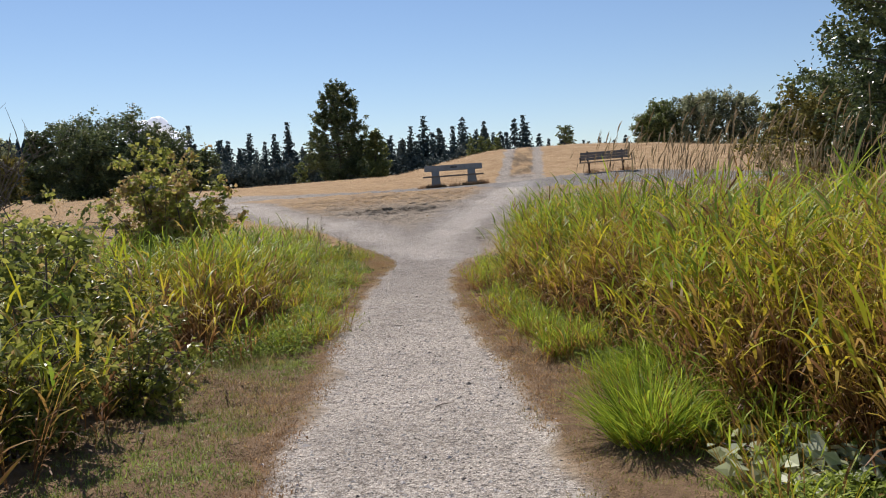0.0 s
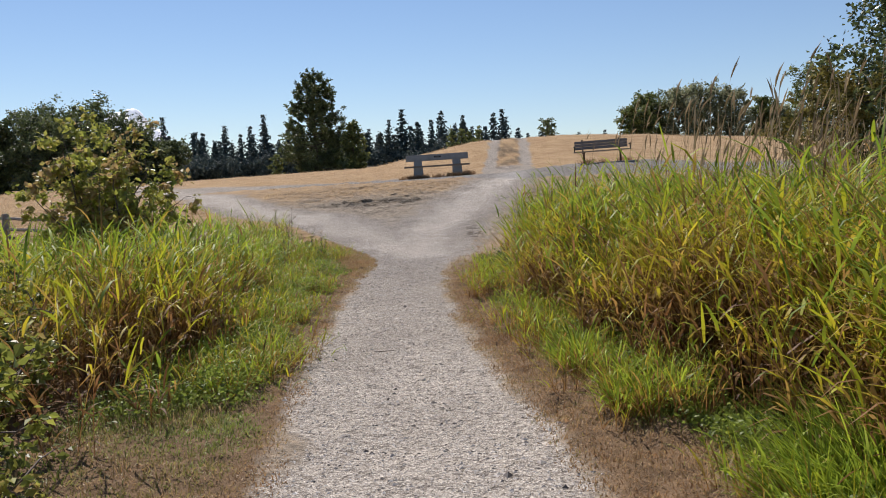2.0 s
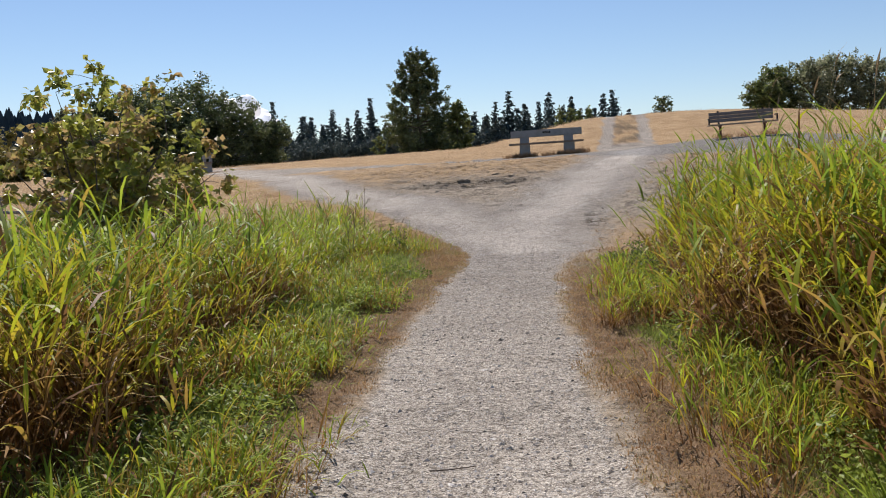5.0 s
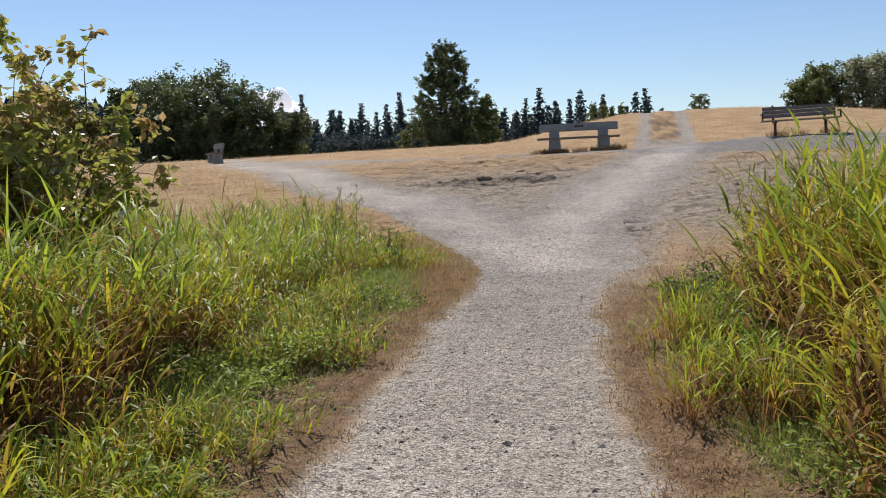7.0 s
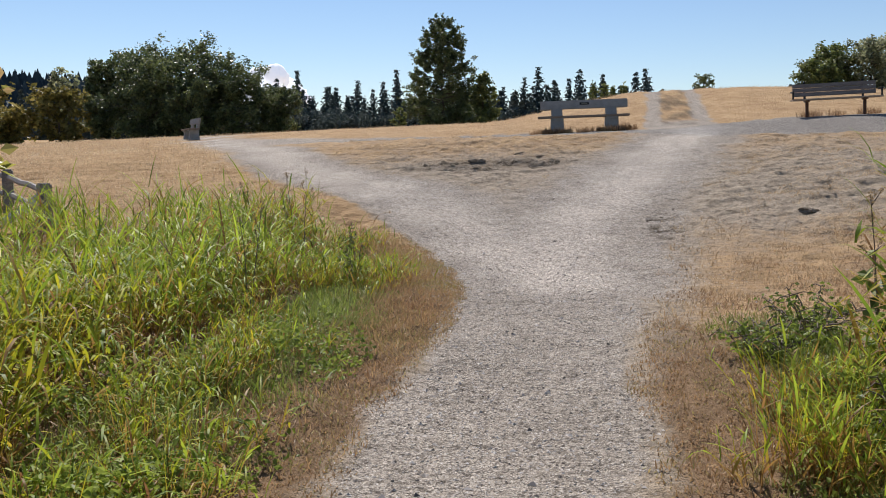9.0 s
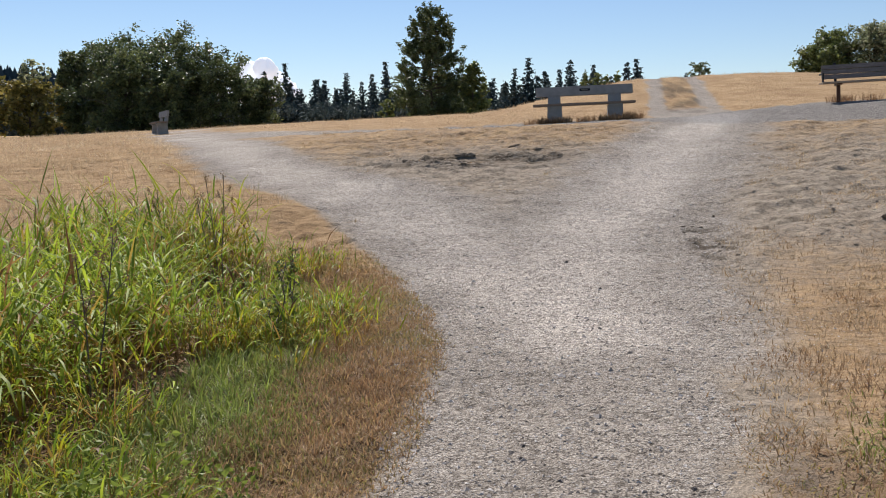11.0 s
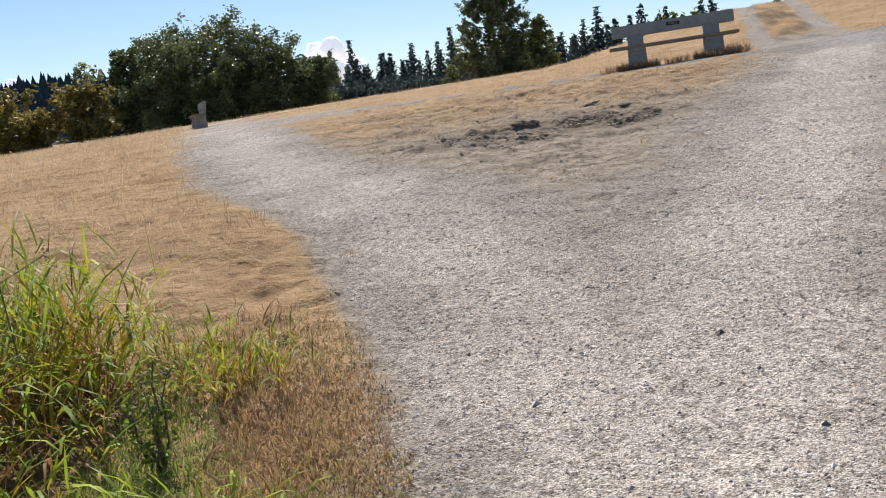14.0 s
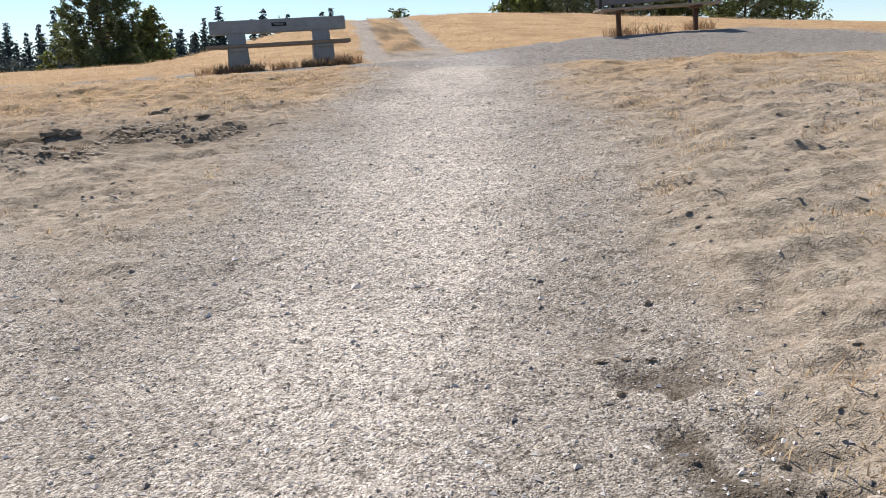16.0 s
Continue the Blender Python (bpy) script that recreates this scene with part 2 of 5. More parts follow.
def cloud_material():
    m = Nodes("cloud")
    m.b.inputs["Base Color"].default_value = (0.9, 0.9, 0.9, 1)
    m.b.inputs["Roughness"].default_value = 1.0
    m.b.inputs["Specular IOR Level"].default_value = 0.0
    # faint bluish glow added in place of light scattered inside the cloud
    m.b.inputs["Emission Color"].default_value = (0.80, 0.88, 1.0, 1)
    m.b.inputs["Emission Strength"].default_value = 0.42
    return m.mat


CLOUD = cloud_material()


# ---- the shape of the land ----
def smooth(a, b, v):
    s = np.clip((np.asarray(v, float) - a) / (b - a), 0, 1)
    return s * s * (3 - 2 * s)


PROFILE_Y = np.array([-3000, -40, 0, 6, 14, 20, 23.3, 26, 29, 32, 38.5, 42.2, 55, 66, 85, 117, 200, 500, 4000.0])
PROFILE_Z = np.array([-3, -0.4, -0.12, -0.22, -0.38, -0.34, -0.30, -0.08, 0.35, 0.68, 1.42, 1.56, 2.25, 2.75, 2.95, 3.6, 3.0, 0.0, -4.0])
_s = np.diff(PROFILE_Z) / np.diff(PROFILE_Y)
PROFILE_M = np.concatenate([[_s[0]], np.where(_s[1:] * _s[:-1] > 0, 2 * _s[1:] * _s[:-1] / np.where(_s[1:] + _s[:-1] == 0, 1, _s[1:] + _s[:-1]), 0), [_s[-1]]])


def profile(y):
    y = np.clip(np.asarray(y, float), -2999, 3999)
    i = np.clip(np.searchsorted(PROFILE_Y, y, side="right") - 1, 0, len(PROFILE_Y) - 2)
    w = PROFILE_Y[i + 1] - PROFILE_Y[i]
    t = (y - PROFILE_Y[i]) / w
    return ((2 * t**3 - 3 * t**2 + 1) * PROFILE_Z[i] + (t**3 - 2 * t**2 + t) * w * PROFILE_M[i]
            + (-2 * t**3 + 3 * t**2) * PROFILE_Z[i + 1] + (t**3 - t**2) * w * PROFILE_M[i + 1])


def wobble(x, y, size, seed=0.0):
    """A soft pseudo-random field from -1 to 1."""
    a = np.sin(x / size * 1.3 + 2.1 * np.sin(y / size * 0.7 + seed) + seed * 1.7)
    b = np.sin(y / size * 1.1 + 1.9 * np.sin(x / size * 0.9 - seed) + 0.6)
    c = np.sin((x + y) / size * 2.3 + seed * 3.1) * np.sin((x - y) / size * 1.9 - seed)
    return (a + b + c) / 3


_lattice = np.random.default_rng(11).uniform(-1, 1, (256, 256))


def grain(x, y, size, seed=0):
    """Uneven lumps of one size, from -1 to 1."""
    u, v = np.asarray(x, float) / size + 17.3 * seed, np.asarray(y, float) / size + 9.7 * seed
    i, j = np.floor(u).astype(int), np.floor(v).astype(int)
    f, g = u - i, v - j
    f, g = f * f * (3 - 2 * f), g * g * (3 - 2 * g)
    i, j, k, l = i % 256, j % 256, (i + 1) % 256, (j + 1) % 256
    return (_lattice[i, j] * (1 - f) + _lattice[k, j] * f) * (1 - g) + (_lattice[i, l] * (1 - f) + _lattice[k, l] * f) * g


def land(x, y):
    """Height of the ground."""
    x, y = np.asarray(x, float), np.asarray(y, float)
    h = profile(y)
    cross = np.clip(x, -35, 9)
    h = h + 0.036 * cross * smooth(18, 27, y) * (1 - smooth(90, 200, y))
    h = h + 0.045 * np.clip(x - 0.6, 0, 4) * smooth(23, 27, y) * (1 - smooth(29, 36, y))
    h = h + 1.35 * smooth(-5.0, 4.5, x) * (1 - 0.75 * smooth(9, 34, x)) * smooth(45, 66, y) * (1 - 0.6 * smooth(70, 105, y))
    h = h - 0.40 * smooth(-2.5, -6, x) * smooth(-12, -8, x) * smooth(2, 8, y) * (1 - smooth(22, 27, y))
    h = h - 0.25 * smooth(1.6, 4.5, x) * (1 - smooth(16, 22, y))
    h = h + 0.22 * smooth(3.5, 0.6, np.hypot((x - 7.3) / 1.6, y - 39.2))
    near = 1 - smooth(60, 120, np.hypot(x, y - 20))
    h = h + near * (0.022 * wobble(x, y, 1.7, 1.0) + 0.012 * wobble(x, y, 0.55, 2.0))
    return h


def along(pts, x, y):
    """Distance to a line of points, and how far along it."""
    best = np.full(np.shape(x), 1e9)
    for (ax, ay), (bx, by) in zip(pts[:-1], pts[1:]):
        dx, dy = bx - ax, by - ay
        t = np.clip(((x - ax) * dx + (y - ay) * dy) / (dx * dx + dy * dy), 0, 1)
        best = np.minimum(best, np.hypot(x - ax - t * dx, y - ay - t * dy))
    return best


LEFT_Y = np.array([-5, 5, 8, 12, 17, 21, 22.8, 24, 25.8, 28.4, 30.2, 33])
LEFT_X = np.array([-0.62, -0.74, -0.93, -1.2, -1.28, -1.15, -1.25, -1.6, -2.35, -3.65, -5.0, -7.1])
RIGHT_Y = np.array([-5, 5, 8, 11.5, 14.5, 17.5, 20.5, 22.5, 24.5])
RIGHT_X = np.array([0.75, 0.74, 0.6, 0.36, 0.17, 0.12, 0.25, 0.55, 0.95])
FORK_LEFT = [(-0.6, 24), (-2.2, 28.0), (-4.1, 30.7), (-6.0, 33.2), (-9.2, 39), (-13, 46.5), (-16.6, 54), (-20, 62)]
FORK_RIGHT = [(-0.4, 23), (-0.35, 25.9), (0.0, 27), (0.9, 30), (2.0, 34), (3.3, 38.2)]
ROAD = [(-15, 50.5), (-9, 44.8), (-4, 42.0), (1, 40.5), (5, 37.9), (10, 36.2), (18, 35.2), (40, 34)]
TRACK = [(3.3, 40), (3.9, 46), (4.9, 56), (6.1, 68), (7, 80)]
TALL_LEFT_Y = np.array([4, 7, 12, 15.7, 19.3, 23, 25.2, 27])
TALL_LEFT_X = np.array([-2.0, -1.75, -1.95, -2.35, -2.7, -2.7, -3.2, -5.0])
TALL_RIGHT_Y = np.array([-2, 4, 7, 10, 14, 17, 18.6, 19.4])
TALL_RIGHT_X = np.array([2.3, 2.0, 1.75, 1.45, 1.15, 1.1, 1.4, 2.4])


def zones(x, y):
    """Gravel, straw, green and dug-up shares of the ground."""
    x, y = np.asarray(x, float), np.asarray(y, float)
    rag = 0.12 * wobble(x, y, 0.35, 3.0) + 0.10 * wobble(x, y, 0.9, 5.0)
    lx, rx = np.interp(y, LEFT_Y, LEFT_X), np.interp(y, RIGHT_Y, RIGHT_X)
    main = np.minimum(x - lx, rx - x) + rag
    gravel = smooth(-0.16, 0.16, main) * (1 - smooth(24.5, 26.5, y))
    f1 = along(FORK_LEFT, x, y)
    f2 = along(FORK_RIGHT, x, y)
    f3 = along(ROAD, x, y)
    f4 = along(TRACK, x, y)
    gravel = np.maximum(gravel, smooth(1.6, 0.6, f1 + rag) * np.where(y < 30, smooth(-0.2, 0.15, x - lx + rag), 1.0))
    gravel = np.maximum(gravel, smooth(2.3, 0.5, f2 + 2 * rag))
    gravel = np.maximum(gravel, smooth(2.1, 1.2, f3 + rag))
    wedge = smooth(24, 25.5, y) * smooth(30.0, 27.0, y) * smooth(-0.3, 0.4, x - np.interp(y, LEFT_Y, LEFT_X)) * smooth(1.3, 0.5, x - 0.25 * (y - 24))
    gravel = np.maximum(gravel, 0.8 * wedge)
    gravel = np.maximum(gravel, smooth(0.5, 0.2, np.abs(f4 - 0.9) + rag) * 0.85)
    gravel = np.maximum(gravel, smooth(1.4, 0.7, f4 + rag) * smooth(50, 46, y))
    # straw field to the left and behind the benches, thinner on the trodden middle
    field_left = smooth(-0.1, 0.25, np.minimum(np.interp(y, LEFT_Y, LEFT_X, right=-9) - x, 3)) * smooth(22, 24.5, y)
    left_of_fork = np.where(y > 33, smooth(0.7, 1.1, f1) * (x < -6.0 - 0.56 * (y - 33)), field_left)
    behind = smooth(1.6, 2.6, f3) * (y > np.interp(x, [-15, -9, -4, 1, 5, 10, 18, 40], [50.5, 44.8, 41.6, 40, 37.7, 36.2, 35.2, 34]))
    middle = 0.52 * smooth(31.0, 36.5, y) + 0.12
    right = 0.14 + 0.28 * smooth(29, 36, y) + 0.16 * smooth(1.5, 4, x) - 0.05 * smooth(25, 28, y)
    right = right + 0.55 * smooth(27, 23.5, y) * smooth(0.0, 0.6, x - np.interp(y, RIGHT_Y, RIGHT_X) - 0.1)
    straw = np.where(x < 0.23 * (y - 24), middle, right)
    straw = np.maximum(np.maximum(straw, left_of_fork), behind)
    straw = straw * smooth(17, 20, y) + 0.35 * (1 - smooth(17, 20, y))
    green = (1 - smooth(21, 25.5, y)) * np.maximum(smooth(-0.1, 0.25, lx - x), smooth(-0.1, 0.3, x - rx) * (1 - smooth(18.5, 22, y)))
    green = np.maximum(green, smooth(0.0, 0.5, np.interp(y, TALL_LEFT_Y, TALL_LEFT_X, right=-60) - x) * (y < 27) * (x > -14))
    pit = smooth(1.5, 0.4, np.hypot((x + 1.8) / 1.6, (y - 32.6) / 0.9)) * (0.45 + 0.55 * smooth(-0.1, 0.35, wobble(x, y, 0.3, 8.0)))
    pit = np.maximum(pit, 0.8 * smooth(1.1, 0.3, np.hypot((x - 1.12) / 0.38, (y - 26.0) / 1.3)) * smooth(0.0, 0.4, grain(x, y, 0.13, 11)))
    pit = np.maximum(pit, 0.55 * smooth(1.1, 0.3, np.hypot((x - 2.9) / 0.8, (y - 31.0) / 0.9)) * smooth(0.0, 0.4, wobble(x, y, 0.25, 6.0)))
    pit = np.maximum(pit, 0.8 * smooth(0.75, 0.45, f4 + rag) * smooth(44, 48, y) * smooth(-0.5, 0.3, wobble(x, y, 0.4, 3.0)))
    return gravel, straw, green, pit


def surface(x, y):
    """Height of the ground with its small lumps."""
    x, y = np.asarray(x, float), np.asarray(y, float)
    gravel, straw, green, pit = zones(x, y)
    near = 1 - smooth(45, 70, np.hypot(x, y - 20))
    trodden = 0.009 * grain(x, y, 0.24, 1) + 0.0075 * grain(x, y, 0.12, 2)
    rough = 0.024 * grain(x, y, 0.42, 3) + 0.017 * grain(x, y, 0.19, 4) + 0.010 * grain(x, y, 0.10, 5)
    mats = (0.036 * smooth(0.05, 0.28, grain(x * 0.5, y * 1.1, 0.2, 6)) + 0.022 * smooth(0.1, 0.3, grain(x * 0.6, y, 0.11, 9))) * smooth(24, 27, y)
    dug = pit * (0.030 * grain(x, y, 0.17, 7) + 0.030 * grain(x, y, 0.09, 8) - 0.01)
    return land(x, y) + near * (trodden * gravel + (rough + mats + 0.012) * (1 - gravel) + dug)


def spread(a, b, step, far, grow):
    """Even steps from a to b, then growing ones out to far on both sides."""
    mid = np.arange(a, b + 1e-6, step)
    out, s, v = [], step, 0.0
    while v < far:
        s *= grow
        v += s
        out.append(v)
    out = np.array(out)
    return np.concatenate([a - out[::-1], mid, b + out])


def mesh_object(name, verts, faces, mat, attrs=None, parent=None, smooth_shade=True):
    """verts: (n, 3); faces: a list of (m, k) index arrays."""
    me = bpy.data.meshes.new(name)
    verts = np.asarray(verts, np.float32)
    faces = [np.asarray(f, np.int32) for f in faces if len(f)]
    me.vertices.add(len(verts))
    me.vertices.foreach_set("co", verts.ravel())
    loops = np.concatenate([f.ravel() for f in faces])
    sizes = np.concatenate([np.full(len(f), f.shape[1], np.int32) for f in faces])
    me.loops.add(len(loops))
    me.loops.foreach_set("vertex_index", loops)
    me.polygons.add(len(sizes))
    me.polygons.foreach_set("loop_start", np.concatenate([[0], np.cumsum(sizes)[:-1]]).astype(np.int32))
    me.polygons.foreach_set("use_smooth", np.full(len(sizes), smooth_shade))
    for key, val in (attrs or {}).items():
        val = np.asarray(val, np.float32)
        if val.ndim == 1:
            me.attributes.new(key, "FLOAT", "POINT").data.foreach_set("value", val)
        else:
            me.attributes.new(key, "FLOAT_COLOR", "POINT").data.foreach_set("color", val.ravel())
    me.update(calc_edges=True)
    me.materials.append(mat)
    ob = new(name, me)
    if parent is not None:
        ob.parent = parent
    return ob


def build_ground():
    xs = spread(-3.8, 4.6, 0.042, 2500, 1.16)
    ys = spread(3.0, 37.0, 0.04, 2500, 1.1)
    X, Y = np.meshgrid(xs, ys)
    gravel, straw, green, pit = zones(X, Y)
    Z = surface(X, Y)
    v = np.stack([X, Y, Z], -1).reshape(-1, 3)
    ny, nx = X.shape
    i = (np.arange(ny - 1)[:, None] * nx + np.arange(nx - 1)[None]).ravel()
    f = np.stack([i, i + 1, i + nx + 1, i + nx], -1)
    col = np.stack([gravel, straw, green, pit], -1).reshape(-1, 4)
    worn = np.maximum(smooth(1.0, 0.2, along(FORK_RIGHT, X, Y) + 0.3 * wobble(X, Y, 0.5, 2.0)), 0.8 * smooth(0.9, 0.2, along(FORK_LEFT, X, Y) + 0.3 * wobble(X, Y, 0.5, 4.0)))
    worn = np.maximum(worn, 0.75 * smooth(20, 10, Y)).reshape(-1)
    road = (smooth(2.4, 1.5, along(ROAD, X, Y)) * smooth(-9, -3, X)).reshape(-1)
    ob = mesh_object("ground", v, [f], GROUND, {"zone": col, "road": road, "worn": worn})
    tagged(ob, "gravel path, trodden dirt and dry grassland on a low hill", "ground", kind="structure")


build_ground()


# ---- strips: blades, leaves and stems ----
class Strips:
    """Gathers thin curved ribbons into one mesh."""

    def __init__(self):
        self.v, self.f, self.tone, self.count = [], [], [], 0

    def add(self, line, half, side, tone):
        """line (n, k, 3), half widths (n, k), side (n, 3), tone (n, k)."""
        n, k = half.shape
        if n == 0:
            return
        off = side[:, None, :] * half[:, :, None]
        v = np.stack([line - off, line + off], 2).reshape(-1, 3)
        base = self.count + (np.arange(n)[:, None] * (2 * k) + 2 * np.arange(k - 1)[None]).ravel()
        self.f.append(np.stack([base, base + 1, base + 3, base + 2], -1))
        self.v.append(v)
        self.tone.append(np.repeat(tone, 2, axis=1).ravel())
        self.count += n * k * 2

    def build(self, name, mat, parent=None):
        return mesh_object(name, np.concatenate(self.v), [np.concatenate(self.f)], mat, {"tone": np.concatenate(self.tone)}, parent)


def curves(root, length, az, lean, droop, k):
    """Centre lines that start at an angle lean from upright and droop on the way."""
    n = len(root)
    s = (np.arange(k - 1) + 0.5) / (k - 1)
    th = lean[:, None] + droop[:, None] * s[None]
    step = (length / (k - 1))[:, None]
    h = np.concatenate([np.zeros((n, 1)), np.cumsum(np.sin(th) * step, 1)], 1)
    z = np.concatenate([np.zeros((n, 1)), np.cumsum(np.cos(th) * step, 1)], 1)
    return root[:, None, :] + np.stack([h * np.cos(az)[:, None], h * np.sin(az)[:, None], z], -1)


def sides(az, twist):
    a = az + math.pi / 2 + twist
    return np.stack([np.cos(a), np.sin(a), np.zeros_like(a)], -1)


LEAF4 = np.array([0.55, 1.0, 0.75, 0.06])
LEAF3 = np.array([0.8, 1.0, 0.08])


def scatter(x0, x1, y0, y1, n, keep):
    """n random places in a box, thinned by keep(x, y), which gives a share from 0 to 1."""
    x, y = rng.uniform(x0, x1, n), rng.uniform(y0, y1, n)
    ok = rng.random(n) < keep(x, y)
    return x[ok], y[ok]


def blades(st, x, y, length, width, tone, lean=0.25, droop=0.7, k=3, lift=0.0, spread_tone=0.12):
    """Single blades of grass."""
    n = len(x)
    L = length * rng.uniform(0.55, 1.2, n)
    az = rng.uniform(0, 2 * math.pi, n)
    root = np.stack([x, y, surface(x, y) - 0.01 + lift], -1)
    line = curves(root, L, az, np.abs(rng.normal(0, lean, n)), rng.uniform(0.1, 1.3, n) * droop, k)
    prof = LEAF3 if k == 3 else LEAF4
    half = (width * rng.uniform(0.6, 1.3, n))[:, None] * prof[None] * 0.5
    t = np.clip((tone + rng.normal(0, spread_tone, n))[:, None] + np.linspace(-0.12, 0.08, k)[None], 0, 1)
    st.add(line, half, sides(az, rng.normal(0, 0.6, n)), t)


def clumps(x, y, per, spread_r):
    """Stems in tufts: places, the way out from each tuft's middle, and each tuft's own random number."""
    n = len(x)
    k = np.repeat(np.arange(n), per)
    a, r = rng.uniform(0, 2 * math.pi, n * per), spread_r * np.sqrt(rng.random(n * per))
    return x[k] + r * np.cos(a), y[k] + r * np.sin(a), a, rng.random(n)[k]


def reeds(st, x, y, height, green, leaves=5, leaf_len=0.34, leaf_w=0.013, low=0.12, az=None, splay=0.16, sag=1.0, turn=0.3):
    """Tall grass: upright stems with arching leaves, browned towards the foot, where the tone also paints in shade."""
    n = len(x)
    H = height * rng.uniform(0.75, 1.12, n)
    az = rng.uniform(0, 2 * math.pi, n) if az is None else az
    root = np.stack([x, y, surface(x, y) - 0.02], -1)
    lean, droop = np.abs(rng.normal(0, splay, n)), rng.uniform(0, 0.4, n)
    line = curves(root, H, az, lean, droop, 4)
    half = np.full((n, 1), 0.0024) * np.array([[1.2, 1.0, 0.8, 0.4]]) * rng.uniform(0.8, 1.3, (n, 1))
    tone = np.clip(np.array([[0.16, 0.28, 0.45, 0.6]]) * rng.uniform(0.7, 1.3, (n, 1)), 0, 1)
    st.add(line, half, sides(az, rng.uniform(-1.5, 1.5, n)), tone)
    for j in range(leaves):
        s = np.clip(low + (1 - low) * (j + rng.random(n)) / leaves, 0, 0.98)
        i = np.minimum((s * 3).astype(int), 2)
        fr = (s * 3 - i)[:, None]
        idx = np.arange(n)
        at = line[idx, i] * (1 - fr) + line[idx, i + 1] * fr
        a = np.where(rng.random(n) < 0.5, az + rng.normal(0, 0.7, n), rng.uniform(0, 2 * math.pi, n))
        L = leaf_len * rng.uniform(0.55, 1.4, n) * np.clip(H / 0.9, 0.5, 1.15)
        ln = curves(at, L, a, rng.uniform(0.15, 0.9, n), rng.uniform(0.1, 1.4, n) * sag, 4)
        hf = (leaf_w * rng.uniform(0.55, 1.3, n))[:, None] * LEAF4[None] * 0.5
        # low leaves: russet, and darkened for the light blocked inside the stand
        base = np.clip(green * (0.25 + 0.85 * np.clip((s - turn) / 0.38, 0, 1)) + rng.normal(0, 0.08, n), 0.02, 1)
        base = np.where(rng.random(n) < 0.14, rng.uniform(0.12, 0.5, n), base)
        st.add(ln, hf, sides(a, rng.normal(0, 0.5, n)), np.clip(base[:, None] + np.array([[-0.06, 0, 0.03, 0.02]]), 0, 1))


def patchy(x, y, size, seed, lo=-0.25, hi=0.35):
    return smooth(lo, hi, wobble(x, y, size, seed))


# ---- trees ----
def tubes(lines, radii, sides_n=6):
    """Tapered round limbs: lists of (k, 3) points and (k,) radii."""
    V, F, c = [], [], 0
    for pts, rad in zip(lines, radii):
        pts, rad = np.asarray(pts, float), np.asarray(rad, float)
        k = len(pts)
        d = np.gradient(pts, axis=0)
        d /= np.linalg.norm(d, axis=1)[:, None] + 1e-9
        ref = np.where(np.abs(d[:, 2:3]) > 0.9, np.array([[1.0, 0, 0]]), np.array([[0, 0, 1.0]]))
        u = np.cross(d, ref)
        u /= np.linalg.norm(u, axis=1)[:, None] + 1e-9
        w = np.cross(d, u)
        a = np.arange(sides_n) / sides_n * 2 * math.pi
        ring = pts[:, None] + rad[:, None, None] * (np.cos(a)[None, :, None] * u[:, None] + np.sin(a)[None, :, None] * w[:, None])
        V.append(ring.reshape(-1, 3))
        i = (np.arange(k - 1)[:, None] * sides_n + np.arange(sides_n)[None]).ravel()
        j = (np.arange(k - 1)[:, None] * sides_n + (np.arange(sides_n)[None] + 1) % sides_n).ravel()
        F.append(c + np.stack([i, j, j + sides_n, i + sides_n], -1))
        c += k * sides_n
    return np.concatenate(V), np.concatenate(F)


def leaf_cloud(pts, size, tone, up=0.3):
    """Small folded leaves, two triangles each, at the given places."""
    n = len(pts)
    d = rng.normal(0, 1, (n, 3))
    d[:, 2] = d[:, 2] * 0.6 - up
    d /= np.linalg.norm(d, axis=1)[:, None]
    r = np.cross(d, rng.normal(0, 1, (n, 3)))
    r /= np.linalg.norm(r, axis=1)[:, None] + 1e-9
    s = (size * rng.uniform(0.6, 1.4, n))[:, None]
    m = pts + d * s * 0.45
    nrm = np.cross(d, r)
    v = np.stack([pts, m + r * s * 0.33 + nrm * s * 0.1, pts + d * s, m - r * s * 0.33 + nrm * s * 0.1], 1).reshape(-1, 3)
    b = np.arange(n) * 4
    f = np.concatenate([np.stack([b, b + 1, b + 2], -1), np.stack([b, b + 2, b + 3], -1)])
    return v, f, np.repeat(np.clip(tone, 0, 1), 4)


def crown_points(spine, radius, n, shell=0.55):
    """Places in lumps round limb ends."""
    i = rng.choice(len(spine), n, p=radius**1.8 / np.sum(radius**1.8))
    d = rng.normal(0, 1, (n, 3))
    d /= np.linalg.norm(d, axis=1)[:, None]
    r = radius[i] * (shell + (1 - shell) * rng.random(n)) * rng.uniform(0.5, 1.1, n)
    return spine[i] + d * r[:, None], i


